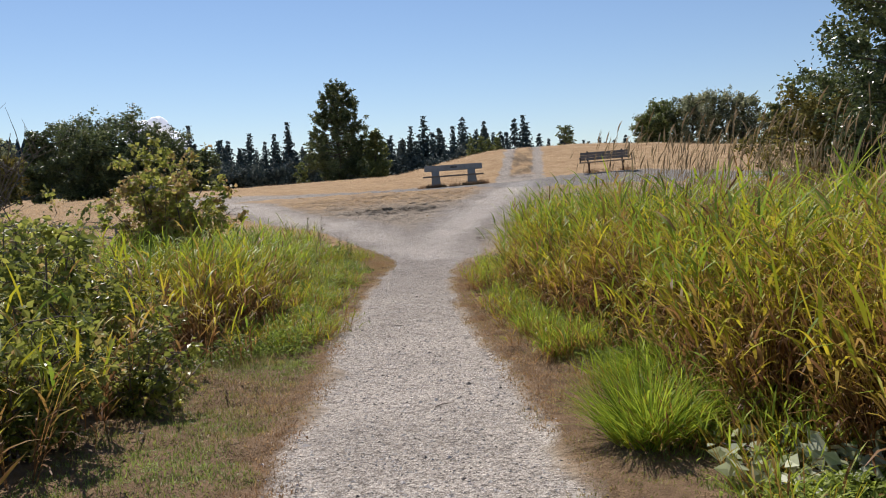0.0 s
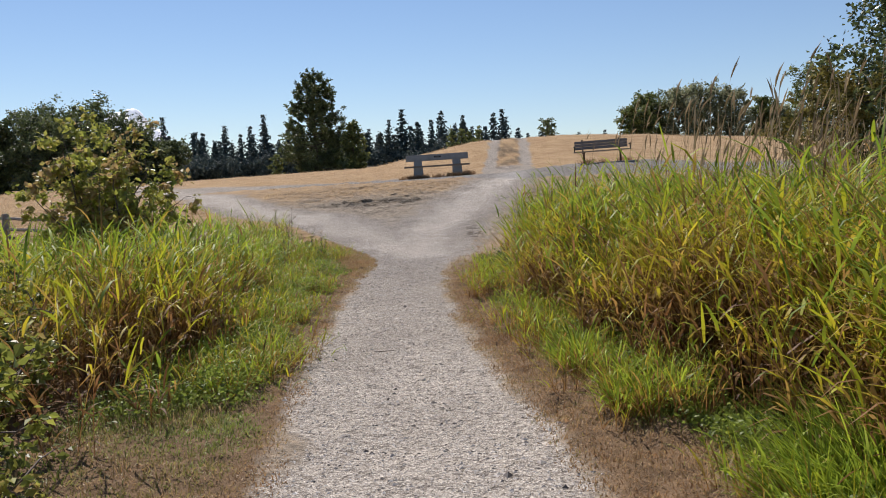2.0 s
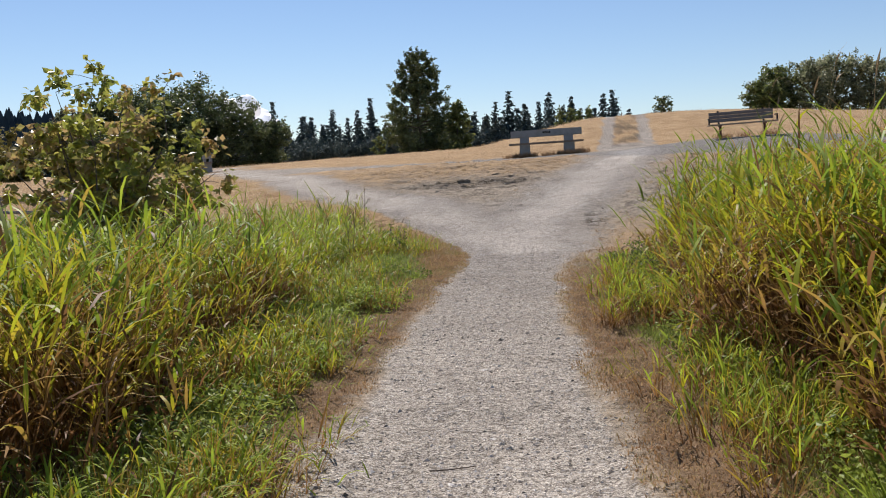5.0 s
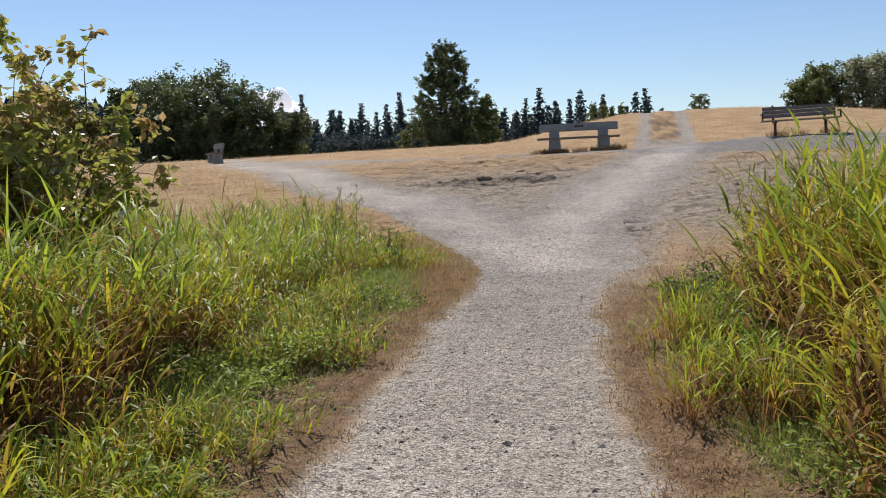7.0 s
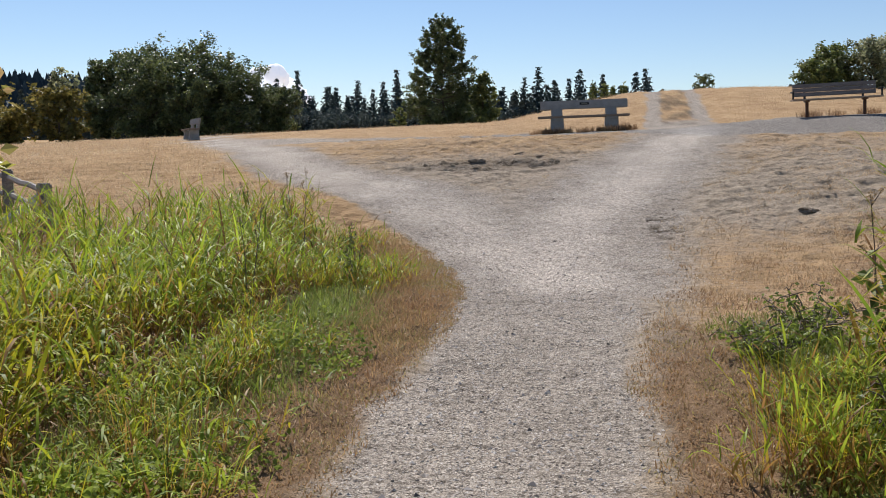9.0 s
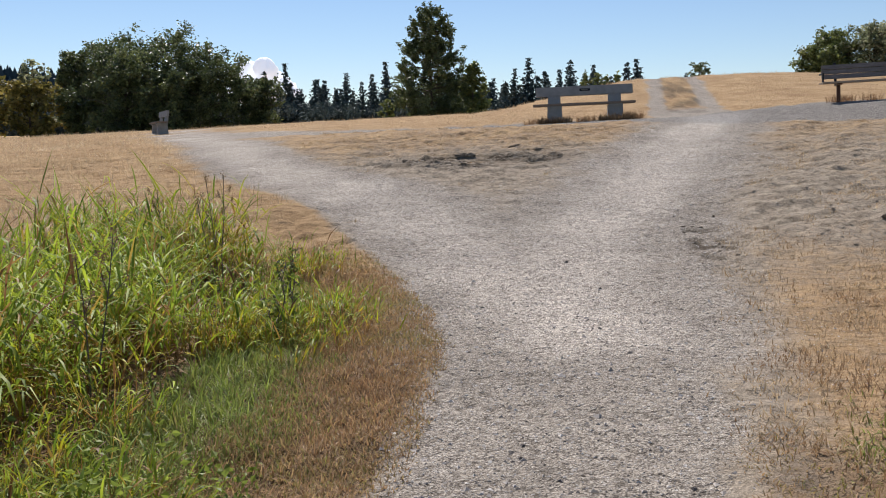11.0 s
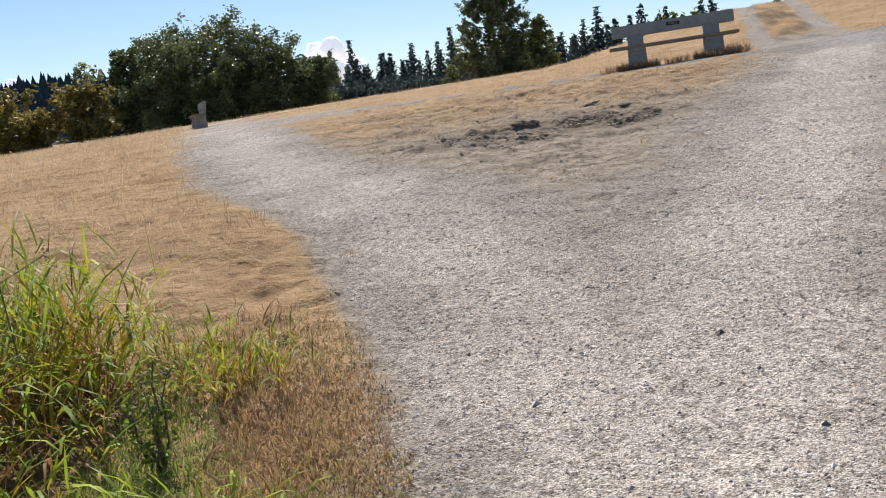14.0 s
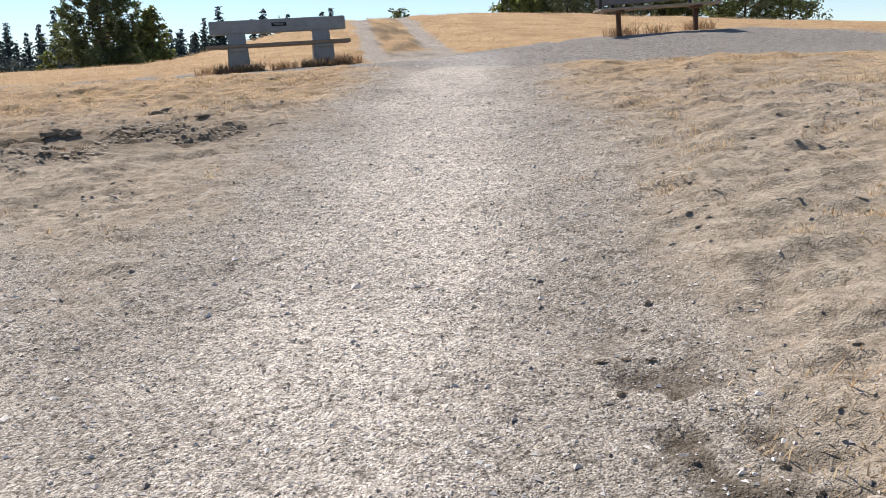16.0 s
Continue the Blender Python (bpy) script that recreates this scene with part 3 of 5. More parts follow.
def tree(name, x, y, height, width, leaf_mat, label, category="tree", shape="round", leaves=6000, size=0.3, limbs=26, group="", tilt=0.0, base=0.12):
    """A tapered trunk with limbs, and a crown of leaves in uneven lumps along them."""
    root = new(name)
    root.location = (x, y, float(surface(x, y)))
    tagged(root, label, category, group)
    hs = np.linspace(0, height * 0.93, 7)
    bend = np.cumsum(rng.normal(0, 0.02 * height / 6, (7, 2)), 0)
    trunk = np.column_stack([bend[:, 0] + tilt * hs, bend[:, 1], hs])
    lines, radii = [trunk], [np.linspace(height * 0.018 + 0.02, height * 0.003, 7)]
    spine, rad = [], []
    for q in range(limbs):
        s = base + (0.97 - base) * (q + rng.random()) / limbs
        p0 = np.array([np.interp(s * height * 0.93, hs, trunk[:, c]) for c in range(3)])
        if shape == "cone":
            reach = width * 0.5 * (1.0 - s) ** 0.62 * (0.8 + 0.2 * smooth(0.0, 0.2, s)) + 0.015 * width
            rise = rng.uniform(0.15, 0.55)
        else:
            reach = width * 0.5 * math.sqrt(max(0.05, 1 - (1.75 * s - 0.85) ** 2))
            rise = rng.uniform(0.2, 0.9)
        reach *= rng.uniform(0.68, 1.12)
        a = q * 2.4 + rng.uniform(-0.5, 0.5)
        out = np.array([math.cos(a), math.sin(a), rise * 0.7])
        pts = p0 + np.linspace(0, 1, 4)[:, None] * out * reach
        pts[:, 2] -= 0.12 * reach * np.linspace(0, 1, 4) ** 2
        lines.append(pts)
        radii.append(np.linspace(height * 0.006 + 0.01, 0.008, 4))
        for u in np.linspace(0.3, 1.0, 4):
            c = p0 + out * reach * u
            spine.append(c + rng.normal(0, 0.05 * width, 3))
            rad.append(width * (0.085 * (1.15 - 0.8 * s) if shape == "cone" else 0.115) * rng.uniform(0.6, 1.3))
        # sprays of twigs that reach out and up past the limb
        for _ in range(3):
            c = p0 + out * reach * rng.uniform(0.5, 1.0)
            way = out * 0.8 + np.array([0, 0, 0.75]) + rng.normal(0, 0.4, 3)
            far = width * rng.uniform(0.05, 0.13) * (1.1 - 0.5 * s)
            lines.append(np.array([c, c + way * far * 0.5, c + way * far]))
            radii.append([0.012, 0.009, 0.005])
            for u in (0.3, 0.65, 1.0):
                spine.append(c + way * far * u)
                rad.append(width * 0.034 * (1.25 - 0.7 * u))
    for u in np.linspace(0.84, 1.0, 6):
        spine.append(np.array([trunk[-1, 0], trunk[-1, 1], height * u]) + rng.normal(0, 0.01 * width, 3))
        rad.append(width * (0.06 - 0.045 * (u - 0.84) / 0.16))
    v, f = tubes(lines, radii)
    mesh_object("trunk", v, [f], BARK, parent=root)
    spine, rad = np.array(spine), np.array(rad)
    spine[:, 2] = np.maximum(spine[:, 2], rad * 0.6)
    pts, i = crown_points(spine, rad, leaves, 0.3)
    clump = rng.uniform(0.2, 0.8, len(spine))
    tone = clump[i] + rng.normal(0, 0.16, leaves)
    v, f, t = leaf_cloud(pts, size, tone)
    mesh_object("crown", v, [f], leaf_mat, {"tone": t}, root, False)
    return root


def conifer(name, height, width, label, seed_tone=0.4, tiers=20):
    """A far conifer: a straight trunk with whorls of drooping boughs."""
    root = new(name)
    tagged(root, label, "tree", "far conifers")
    v, f = tubes([np.column_stack([np.zeros(4), np.zeros(4), np.linspace(-1.0, height, 4)])], [np.linspace(height * 0.014, 0.02, 4)], 5)
    mesh_object("trunk", v, [f], BARK, parent=root)
    pts, u = [], []
    for level in np.linspace(0.0, 0.985, tiers):
        for q in range(7):
            a = q * 0.898 + level * 31.0 + rng.normal(0, 0.3)
            far = width * 0.5 * (1 - level) ** 0.95 * rng.uniform(0.6, 1.15) + 0.1
            r = far * np.linspace(0.1, 1.0, 6)
            z = height * (0.05 + 0.95 * level) - 0.22 * r + rng.normal(0, 0.75) * (1 - 0.7 * level) + 0.10 * r * r / far
            pts.append(np.stack([r * math.cos(a), r * math.sin(a), z], -1) + rng.normal(0, 0.25, (6, 3)))
            u.append(np.full(6, level))
    pts, u = np.concatenate(pts), np.concatenate(u)
    n = len(pts)
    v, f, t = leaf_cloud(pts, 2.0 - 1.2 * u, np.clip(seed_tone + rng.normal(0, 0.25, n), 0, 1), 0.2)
    mesh_object("crown", v, [f], HAZY_NEEDLE, {"tone": t}, root, False)
    return root


def far_broadleaf(name, height, width, label):
    """A far rounded tree with an uneven outline."""
    root = new(name)
    tagged(root, label, "tree", "far broadleaf trees")
    v, f = tubes([np.column_stack([np.zeros(4), np.zeros(4), np.linspace(-1.0, height * 0.7, 4)])], [np.linspace(height * 0.02, 0.05, 4)], 5)
    mesh_object("trunk", v, [f], BARK, parent=root)
    lobes = np.stack([rng.normal(0, 0.2, 14) * width, rng.normal(0, 0.2, 14) * width, rng.uniform(0.12, 0.82, 14) * height], -1)
    pts, i = crown_points(lobes, rng.uniform(0.13, 0.24, 14) * width, 900, 0.5)
    pts[:, 2] = np.maximum(pts[:, 2], 0.2)
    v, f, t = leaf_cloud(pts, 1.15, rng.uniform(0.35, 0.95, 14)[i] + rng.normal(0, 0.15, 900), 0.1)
    mesh_object("crown", v, [f], HAZY_NEEDLE, {"tone": t}, root, False)
    return root


def build_trees():
    tree("broadleaf_tree", -14.0, 117, 13.7, 10.6, DARKLEAF, "tall dark green conical tree standing alone in dry grass", shape="cone", leaves=42000, size=0.24, limbs=64, base=0.03)
    tree("young_tree", -9.1, 116, 6.9, 4.4, LIGHTLEAF, "small light green tree beside the tall dark one", shape="cone", leaves=5000, size=0.36, limbs=30, base=0.03)
    tree("young_tree", -19.3, 118, 3.2, 2.6, LIGHTLEAF, "low young tree at the edge of the dry field", shape="cone", leaves=700, size=0.34, limbs=12, base=0.03)
    for x, y, h, w in ((-31.5, 85, 8.3, 8.5), (-36.5, 86, 7.8, 6.5), (-27.2, 84, 6.6, 6.5), (-33.5, 82.5, 6.4, 7.0), (-39.0, 85, 7.2, 3.6), (-24.3, 86, 4.0, 4.6), (-29.5, 81.5, 5.0, 6.0)):
        tree("broadleaf_tree", x, y, h, w, DARKLEAF, "dense dark green broadleaf tree in a clump behind the dry field", leaves=14000, size=0.21, limbs=36, group="trees of the dark clump", base=0.02)
    tree("broadleaf_tree", -42.6, 85, 6.6, 3.0, GREYLEAF, "thin grey-green tree rising out of olive bushes", leaves=900, size=0.36, limbs=18, base=0.2)
    for x, y, h, w in ((-42.2, 83.5, 4.6, 5.2), (-48.5, 82, 4.6, 6.0), (-52.5, 80, 5.2, 6.0), (-45.5, 81, 2.4, 4.5)):
        tree("bush", x, y, h, w, OLIVE, "olive-brown rounded bush at the edge of the field", "bush", leaves=3000, size=0.36, limbs=22, group="olive bushes", base=0.0)
    for x, y, h, w, m in ((22.6, 98, 4.6, 3.6, LIGHTLEAF), (24.6, 100, 6.2, 4.6, LIGHTLEAF), (27.6, 99, 6.6, 5.0, GREYLEAF), (30.6, 101, 7.2, 5.2, GREYLEAF), (33.2, 99, 6.8, 4.6, GREYLEAF), (37.4, 100, 5.6, 3.0, LIGHTLEAF), (42.2, 99, 8.6, 5.4, LIGHTLEAF), (45.6, 100, 7.0, 5.4, GREYLEAF), (49.5, 99, 7.5, 6.0, LIGHTLEAF), (39.8, 102, 4.6, 3.6, GREYLEAF)):
        tree("young_tree", x, y, h + 0.4, w * 1.05, m, "grey-green young tree in a row behind the hill", shape="round", leaves=9000, size=0.24, limbs=50, group="row of young trees", base=0.02)
    for x in (3.6, 4.8, 6.0, 7.1):
        tree("young_tree", x, 120 + rng.uniform(-1, 1), 4.6 + rng.uniform(-0.4, 0.4), 2.2, LIGHTLEAF, "pale green young poplar beyond the hilltop", shape="cone", leaves=900, size=0.3, limbs=18, group="poplars beyond the hill", base=0.02)
    tree("broadleaf_tree", 16.6, 122, 5.6, 2.6, DARKLEAF, "small dark tree on the skyline of the hill", leaves=700, size=0.34, limbs=14, base=0.3)
    rounds = [far_broadleaf("broadleaf_tree", h, w, "dark green rounded tree in the wood behind the field") for h, w in ((16, 15.0), (19, 14.0), (14, 17.0))]
    for q in range(150):
        x, y, k = -204 + 1.9 * q + rng.uniform(-1, 1), 326 + rng.uniform(-6, 6), rng.uniform(0.75, 1.1)
        k *= 1.0 - 0.3 * smooth(15, 50, x)
        c = rounds[q] if q < 3 else copy_thing(rounds[q % 3], pose(0, 0, 0))
        c.matrix_basis = pose(x, y, float(surface(x, y)), 0, 0, rng.uniform(0, 360)) @ Matrix.Diagonal((k, k, k * rng.uniform(0.85, 1.15), 1))
    kinds = [conifer("conifer", h, w, "dark far conifer in the wood behind the field", t) for h, w, t in ((28, 16.0, 0.3), (23, 17.0, 0.5), (18, 18.0, 0.75), (26, 14.0, 0.25), (15, 18.0, 0.9), (20, 16.0, 0.45))]
    spots = [(-205 + 0.87 * q + rng.uniform(-1.2, 1.2), 335 + rng.uniform(-8, 40), rng.uniform(0.66, 0.98)) for q in range(330)]
    spots += [(-8.2, 340, 1.0), (-2.5, 338, 0.95), (6.5, 338, 0.96), (-84, 340, 0.95), (-104, 338, 1.05), (-130, 336, 1.0), (-60, 338, 0.95)]
    for q, (x, y, s) in enumerate(spots):
        k = kinds[q % 6]
        s = s * (1.0 + 0.12 * smooth(-60, 10, x) - 0.28 * smooth(20, 60, x))
        m = pose(x, y, float(surface(x, y)), 0, 0, rng.uniform(0, 360)) @ Matrix.Diagonal((s, s, s * rng.uniform(0.85, 1.1), 1))
        if q < 6:
            k.matrix_basis = m
        else:
            c = copy_thing(k, pose(0, 0, 0))
            c.matrix_basis = m


build_trees()


# ---- benches and fence ----
def part(name, bm, material, parent, label=""):
    me = bpy.data.meshes.new(name)
    bm.to_mesh(me)
    bm.free()
    me.materials.append(material)
    ob = new(name, me)
    ob.parent = parent
    if label:
        tagged(ob, label)
    return ob


def block(size, at, bevel=0.01, rot=None, rough=0.0):
    """A bevelled block; rough shakes its corners a little."""
    bm = bmesh.new()
    bmesh.ops.create_cube(bm, size=1.0)
    for v in bm.verts:
        v.co = Vector((v.co.x * size[0], v.co.y * size[1], v.co.z * size[2]))
    bmesh.ops.bevel(bm, geom=bm.edges[:], offset=bevel, segments=2, affect="EDGES")
    if rough:
        for v in bm.verts:
            v.co += Vector(noise.noise_vector(v.co * 3.0 + Vector(at))) * rough
    m = Matrix.Translation(at) @ (rot if rot is not None else Matrix())
    bmesh.ops.transform(bm, matrix=m, verts=bm.verts)
    return bm


def tapered_leg(x, w, d0, d1, h, z0=-0.2):
    """A concrete pedestal, wider at its foot."""
    bm = bmesh.new()
    bmesh.ops.create_cube(bm, size=1.0)
    for v in bm.verts:
        top = v.co.z > 0
        v.co = Vector((x + v.co.x * w * (0.86 if top else 1.0), v.co.y * (d1 if top else d0), h if top else z0))
    bmesh.ops.bevel(bm, geom=bm.edges[:], offset=0.015, segments=2, affect="EDGES")
    return bm


def concrete_bench(x, y, turn, label, plaque=True, tilt=0.0):
    b = new("concrete_bench")
    b.matrix_basis = pose(x, y, float(surface(x, y)) - 0.02, 0, -tilt, turn)
    tagged(b, label, "bench")
    for s in (-0.85, 0.85):
        part("leg", tapered_leg(s, 0.46, 0.52, 0.40, 0.49), CONCRETE, b)
        part("upright", block((0.36, 0.12, 0.66), (s, 0.20, 0.66), 0.012, Matrix.Rotation(radians(-8), 4, "X")), CONCRETE, b)
    for s in (-0.85, 0.85):
        part("corbel", block((0.40, 0.46, 0.07), (s, -0.04, 0.445), 0.02), CONCRETE, b)
    part("seat", block((2.86, 0.50, 0.065), (-0.03, -0.04, 0.515), 0.012, None, 0.006), PLANK, b, "weathered brown plank seat")
    back = part("backrest", block((2.74, 0.10, 0.27), (0, 0.21, 0.90), 0.015, Matrix.Rotation(radians(-8), 4, "X")), CONCRETE, b)
    if plaque:
        p = part("plaque", block((0.30, 0.012, 0.075), (0.02, 0.149, 0.925), 0.003, Matrix.Rotation(radians(-8), 4, "X")), PLAQUE, back, "small dark metal memorial plaque")
        for z, w in ((0.938, 0.22), (0.915, 0.17)):
            part("relief", block((w, 0.004, 0.010), (0.02, 0.1405, z), 0.001, Matrix.Rotation(radians(-8), 4, "X")), LETTER, p)
    return b


def slatted_bench(x, y, turn, tilt=0.0):
    b = new("park_bench")
    b.matrix_basis = pose(x, y, float(surface(x, y)), 0, -tilt, turn)
    tagged(b, "weathered slatted wooden park bench on brown steel legs", "bench")
    for s in (-0.72, 0.72):
        part("leg", block((0.075, 0.075, 0.62), (s, 0.0, 0.11), 0.008), RUST, b)
        part("bracket", block((0.07, 0.44, 0.045), (s, -0.02, 0.405), 0.008), RUST, b)
        part("back_support", block((0.06, 0.035, 0.56), (s * 1.02, 0.27, 0.66), 0.006, Matrix.Rotation(radians(-12), 4, "X")), DARKSTEEL, b)
    for k in range(3):
        part("seat_slat", block((2.25, 0.13, 0.04), (0, -0.19 + 0.145 * k, 0.445), 0.006), TANWOOD, b)
    for k in range(3):
        z = 0.60 + 0.115 * k
        part("back_slat", block((2.1, 0.035, 0.105), (0, 0.215 + 0.024 * k, z), 0.006, Matrix.Rotation(radians(-12), 4, "X")), GREYWOOD, b)
    for s in (-1.1, 1.1):
        arm = part("armrest", block((0.05, 0.38, 0.04), (s, -0.02, 0.66), 0.01), DARKSTEEL, b)
        part("arm_post", block((0.045, 0.045, 0.20), (s, -0.17, 0.555), 0.006), DARKSTEEL, arm)
    return b


concrete_bench(0.47, 42.2, 1.0, "grey concrete bench with a dark plaque in dry grass", True, 1.6)
concrete_bench(-18.4, 55.6, -58.0, "grey concrete bench beside the path and dry field", False)
slatted_bench(7.0, 38.7, -4.0, 2.2)


def rail(p, q, r):
    """A rough split rail between two points."""
    p, q = np.array(p, float), np.array(q, float)
    pts = p + np.linspace(0, 1, 6)[:, None] * (q - p) + rng.normal(0, 0.008, (6, 3))
    v, f = tubes([pts], [r * rng.uniform(0.85, 1.15, 6)], 6)
    bm = bmesh.new()
    vs = [bm.verts.new(c) for c in v]
    for a in f:
        bm.faces.new([vs[i] for i in a])
    bm.faces.new([vs[i] for i in range(6)][::-1])
    bm.faces.new([vs[i] for i in range(30, 36)])
    return bm


def build_fence():
    fence = tagged(new("rail_fence"), "weathered grey split-rail wooden fence in dry grass", "fence")
    spots = [(-8.75, 27.4), (-10.6, 29.2), (-13.0, 30.8), (-15.6, 32.0), (-18.3, 33.0), (-21.0, 33.8), (-23.8, 34.4)]
    zs = [float(land(*p)) for p in spots]
    for (x, y), z in zip(spots, zs):
        part("post", block((0.19, 0.19, 1.2), (x, y, z + 0.14), 0.025, Matrix.Rotation(rng.uniform(0, 1), 4, "Z"), 0.012), RAILWOOD, fence)
    for (a, za), (b, zb) in zip(list(zip(spots, zs))[:-1], list(zip(spots, zs))[1:]):
        for h in (0.27, 0.60):
            part("rail", rail((*a, za + h), (*b, zb + h), 0.055), RAILWOOD, fence)
    part("brace", rail((-8.72, 27.25, zs[0] + 0.52), (-9.5, 26.75, zs[0] - 0.12), 0.085), PALEWOOD, fence, "pale bleached brace leaning on the end post")


build_fence()


# ---- tall grass ----
def tall_left(x, y):
    edge = np.interp(y, TALL_LEFT_Y, TALL_LEFT_X, left=-2.0, right=-20) + 0.22 * wobble(x, y, 0.8, 2.0)
    return smooth(0.0, 0.45, edge - x) * (1 - 0.85 * smooth(11.5, 9.0, y)) * (1 - smooth(25.0, 27, y + 0.25 * wobble(x, y, 1.0, 4.0)))


def tall_right(x, y):
    edge = np.interp(y, TALL_RIGHT_Y, TALL_RIGHT_X, right=20) + 0.2 * wobble(x, y, 0.8, 6.0)
    return smooth(0.0, 0.4, x - edge) * (1 - smooth(18.6, 19.4, y))


def inside_left(x, y):
    return np.interp(y, TALL_LEFT_Y, TALL_LEFT_X, right=-20) - x


def inside_right(x, y):
    return x - np.interp(y, TALL_RIGHT_Y, TALL_RIGHT_X, right=20)


def build_tall_grass():
    st = Strips()
    x, y = scatter(-5.4, -1.2, 3.5, 27, 1750, tall_left)
    x, y, az, u = clumps(x, y, 8, 0.16)
    lush = smooth(15.5, 19, y)
    d = inside_left(x, y) + 0.3 * wobble(x, y, 0.7, 9.0)
    h = (0.5 + 0.56 * smooth(-0.1, 0.9, d)) * (0.72 + 0.5 * u) * (1.0 - 0.26 * lush)
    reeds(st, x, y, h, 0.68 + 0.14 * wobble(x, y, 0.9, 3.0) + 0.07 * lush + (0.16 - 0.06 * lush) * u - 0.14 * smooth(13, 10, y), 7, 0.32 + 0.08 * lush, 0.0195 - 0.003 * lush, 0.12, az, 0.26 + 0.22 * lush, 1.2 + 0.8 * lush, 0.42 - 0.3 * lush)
    x, y = scatter(-9.5, -5.2, 6, 26.5, 620, tall_left)
    x, y, az, u = clumps(x, y, 8, 0.22)
    reeds(st, x, y, (0.9 + 0.5 * u) * (1 - 0.3 * smooth(17, 21, y)), 0.75 + 0.2 * u, 4, 0.44, 0.019, 0.4, az)
    tagged(st.build("tall_grass", REED), "dense green and yellowing reed grass along the path", "grass", kind="stuff")
    st = Strips()
    x, y = scatter(0.9, 3.6, -1, 19.5, 1900, tall_right)
    x, y, az, u = clumps(x, y, 8, 0.16)
    d = inside_right(x, y) + 0.3 * wobble(x, y, 0.7, 4.0)
    h = (0.72 + 0.70 * smooth(-0.1, 0.7, d)) * (0.78 + 0.4 * u)
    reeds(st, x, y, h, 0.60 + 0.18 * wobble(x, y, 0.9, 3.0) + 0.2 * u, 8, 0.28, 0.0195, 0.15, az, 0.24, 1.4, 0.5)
    # dead russet stalks through the stand
    x, y = scatter(1.6, 5.0, 2, 18.5, 900, lambda a, b: tall_right(a, b) * (0.2 + 0.8 * patchy(a, b, 0.9, 1.0)) * smooth(0.0, 0.4, inside_right(a, b)))
    x, y, az, u = clumps(x, y, 6, 0.14)
    reeds(st, x, y, 1.0 + 0.55 * u + 0.35 * smooth(2.4, 3.2, x), 0.26 + 0.12 * u, 4, 0.26, 0.011, 0.25, az, 0.14, 1.3)
    x, y = scatter(3.6, 9.0, 1, 19.5, 820, tall_right)
    x, y, az, u = clumps(x, y, 8, 0.22)
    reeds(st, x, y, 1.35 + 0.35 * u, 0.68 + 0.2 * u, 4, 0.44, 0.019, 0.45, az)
    # medium grass along the feet of the tall stand
    x, y = scatter(0.5, 2.4, 2, 20, 1100, lambda a, b: smooth(-0.75, -0.3, inside_right(a, b)) * smooth(0.4, 0.0, inside_right(a, b)) * patchy(a, b, 0.5, 3.0))
    x, y, az, u = clumps(x, y, 14, 0.13)
    reeds(st, x, y, 0.22 + 0.26 * u, 0.95, 3, 0.30, 0.011, 0.05, az, 0.35)
    tagged(st.build("tall_grass", REED), "dense tall reed grass, green above and russet below", "grass", kind="stuff")
    st = Strips()
    x, y = scatter(-4.6, -1.2, 9, 26, 2500, lambda a, b: smooth(9.2, 10.5, b) * smooth(-0.9, -0.35, inside_left(a, b)) * smooth(0.4, 0.0, inside_left(a, b)) * patchy(a, b, 0.5, 7.0))
    x, y, az, u = clumps(x, y, 14, 0.14)
    reeds(st, x, y, 0.15 + 0.24 * u, 0.80 + 0.15 * wobble(x, y, 0.6, 2.0), 3, 0.30, 0.011, 0.05, az, 0.6, 1.6, 0.0)
    tagged(st.build("lush_grass", REED), "lush bright green grass leaning over the verge", "grass", kind="stuff")
    # seed heads standing above the tall grass
    st = Strips()
    x, y = scatter(1.9, 7.5, 3, 19, 2000, lambda a, b: tall_right(a, b) * patchy(a, b, 1.5, 2.0) * smooth(0.3, 1.2, inside_right(a, b)))
    n = len(x)
    az = rng.normal(0.4, 0.7, n)
    root = np.stack([x, y, surface(x, y)], -1)
    line = curves(root, rng.uniform(1.6, 2.45, n), az, np.abs(rng.normal(0.03, 0.06, n)), rng.uniform(0.05, 0.4, n), 4)
    st.add(line, np.full((n, 4), 0.0022), sides(az, rng.uniform(-1, 1, n)), np.full((n, 4), 0.6))
    for tw in (0.0, 1.57):
        head = curves(line[:, 3], rng.uniform(0.12, 0.24, n), az, rng.uniform(0.1, 0.4, n), rng.uniform(0.1, 0.8, n), 4)
        st.add(head, np.array([[0.004, 0.009, 0.007, 0.001]]) * rng.uniform(0.7, 1.3, (n, 1)), sides(az, np.full(n, tw)), rng.uniform(0.2, 1, (n, 1)) * np.ones((1, 4)))
    tagged(st.build("grass_seed_heads", SEED), "tan seed heads nodding above the tall grass", "grass", kind="stuff")


build_tall_grass()


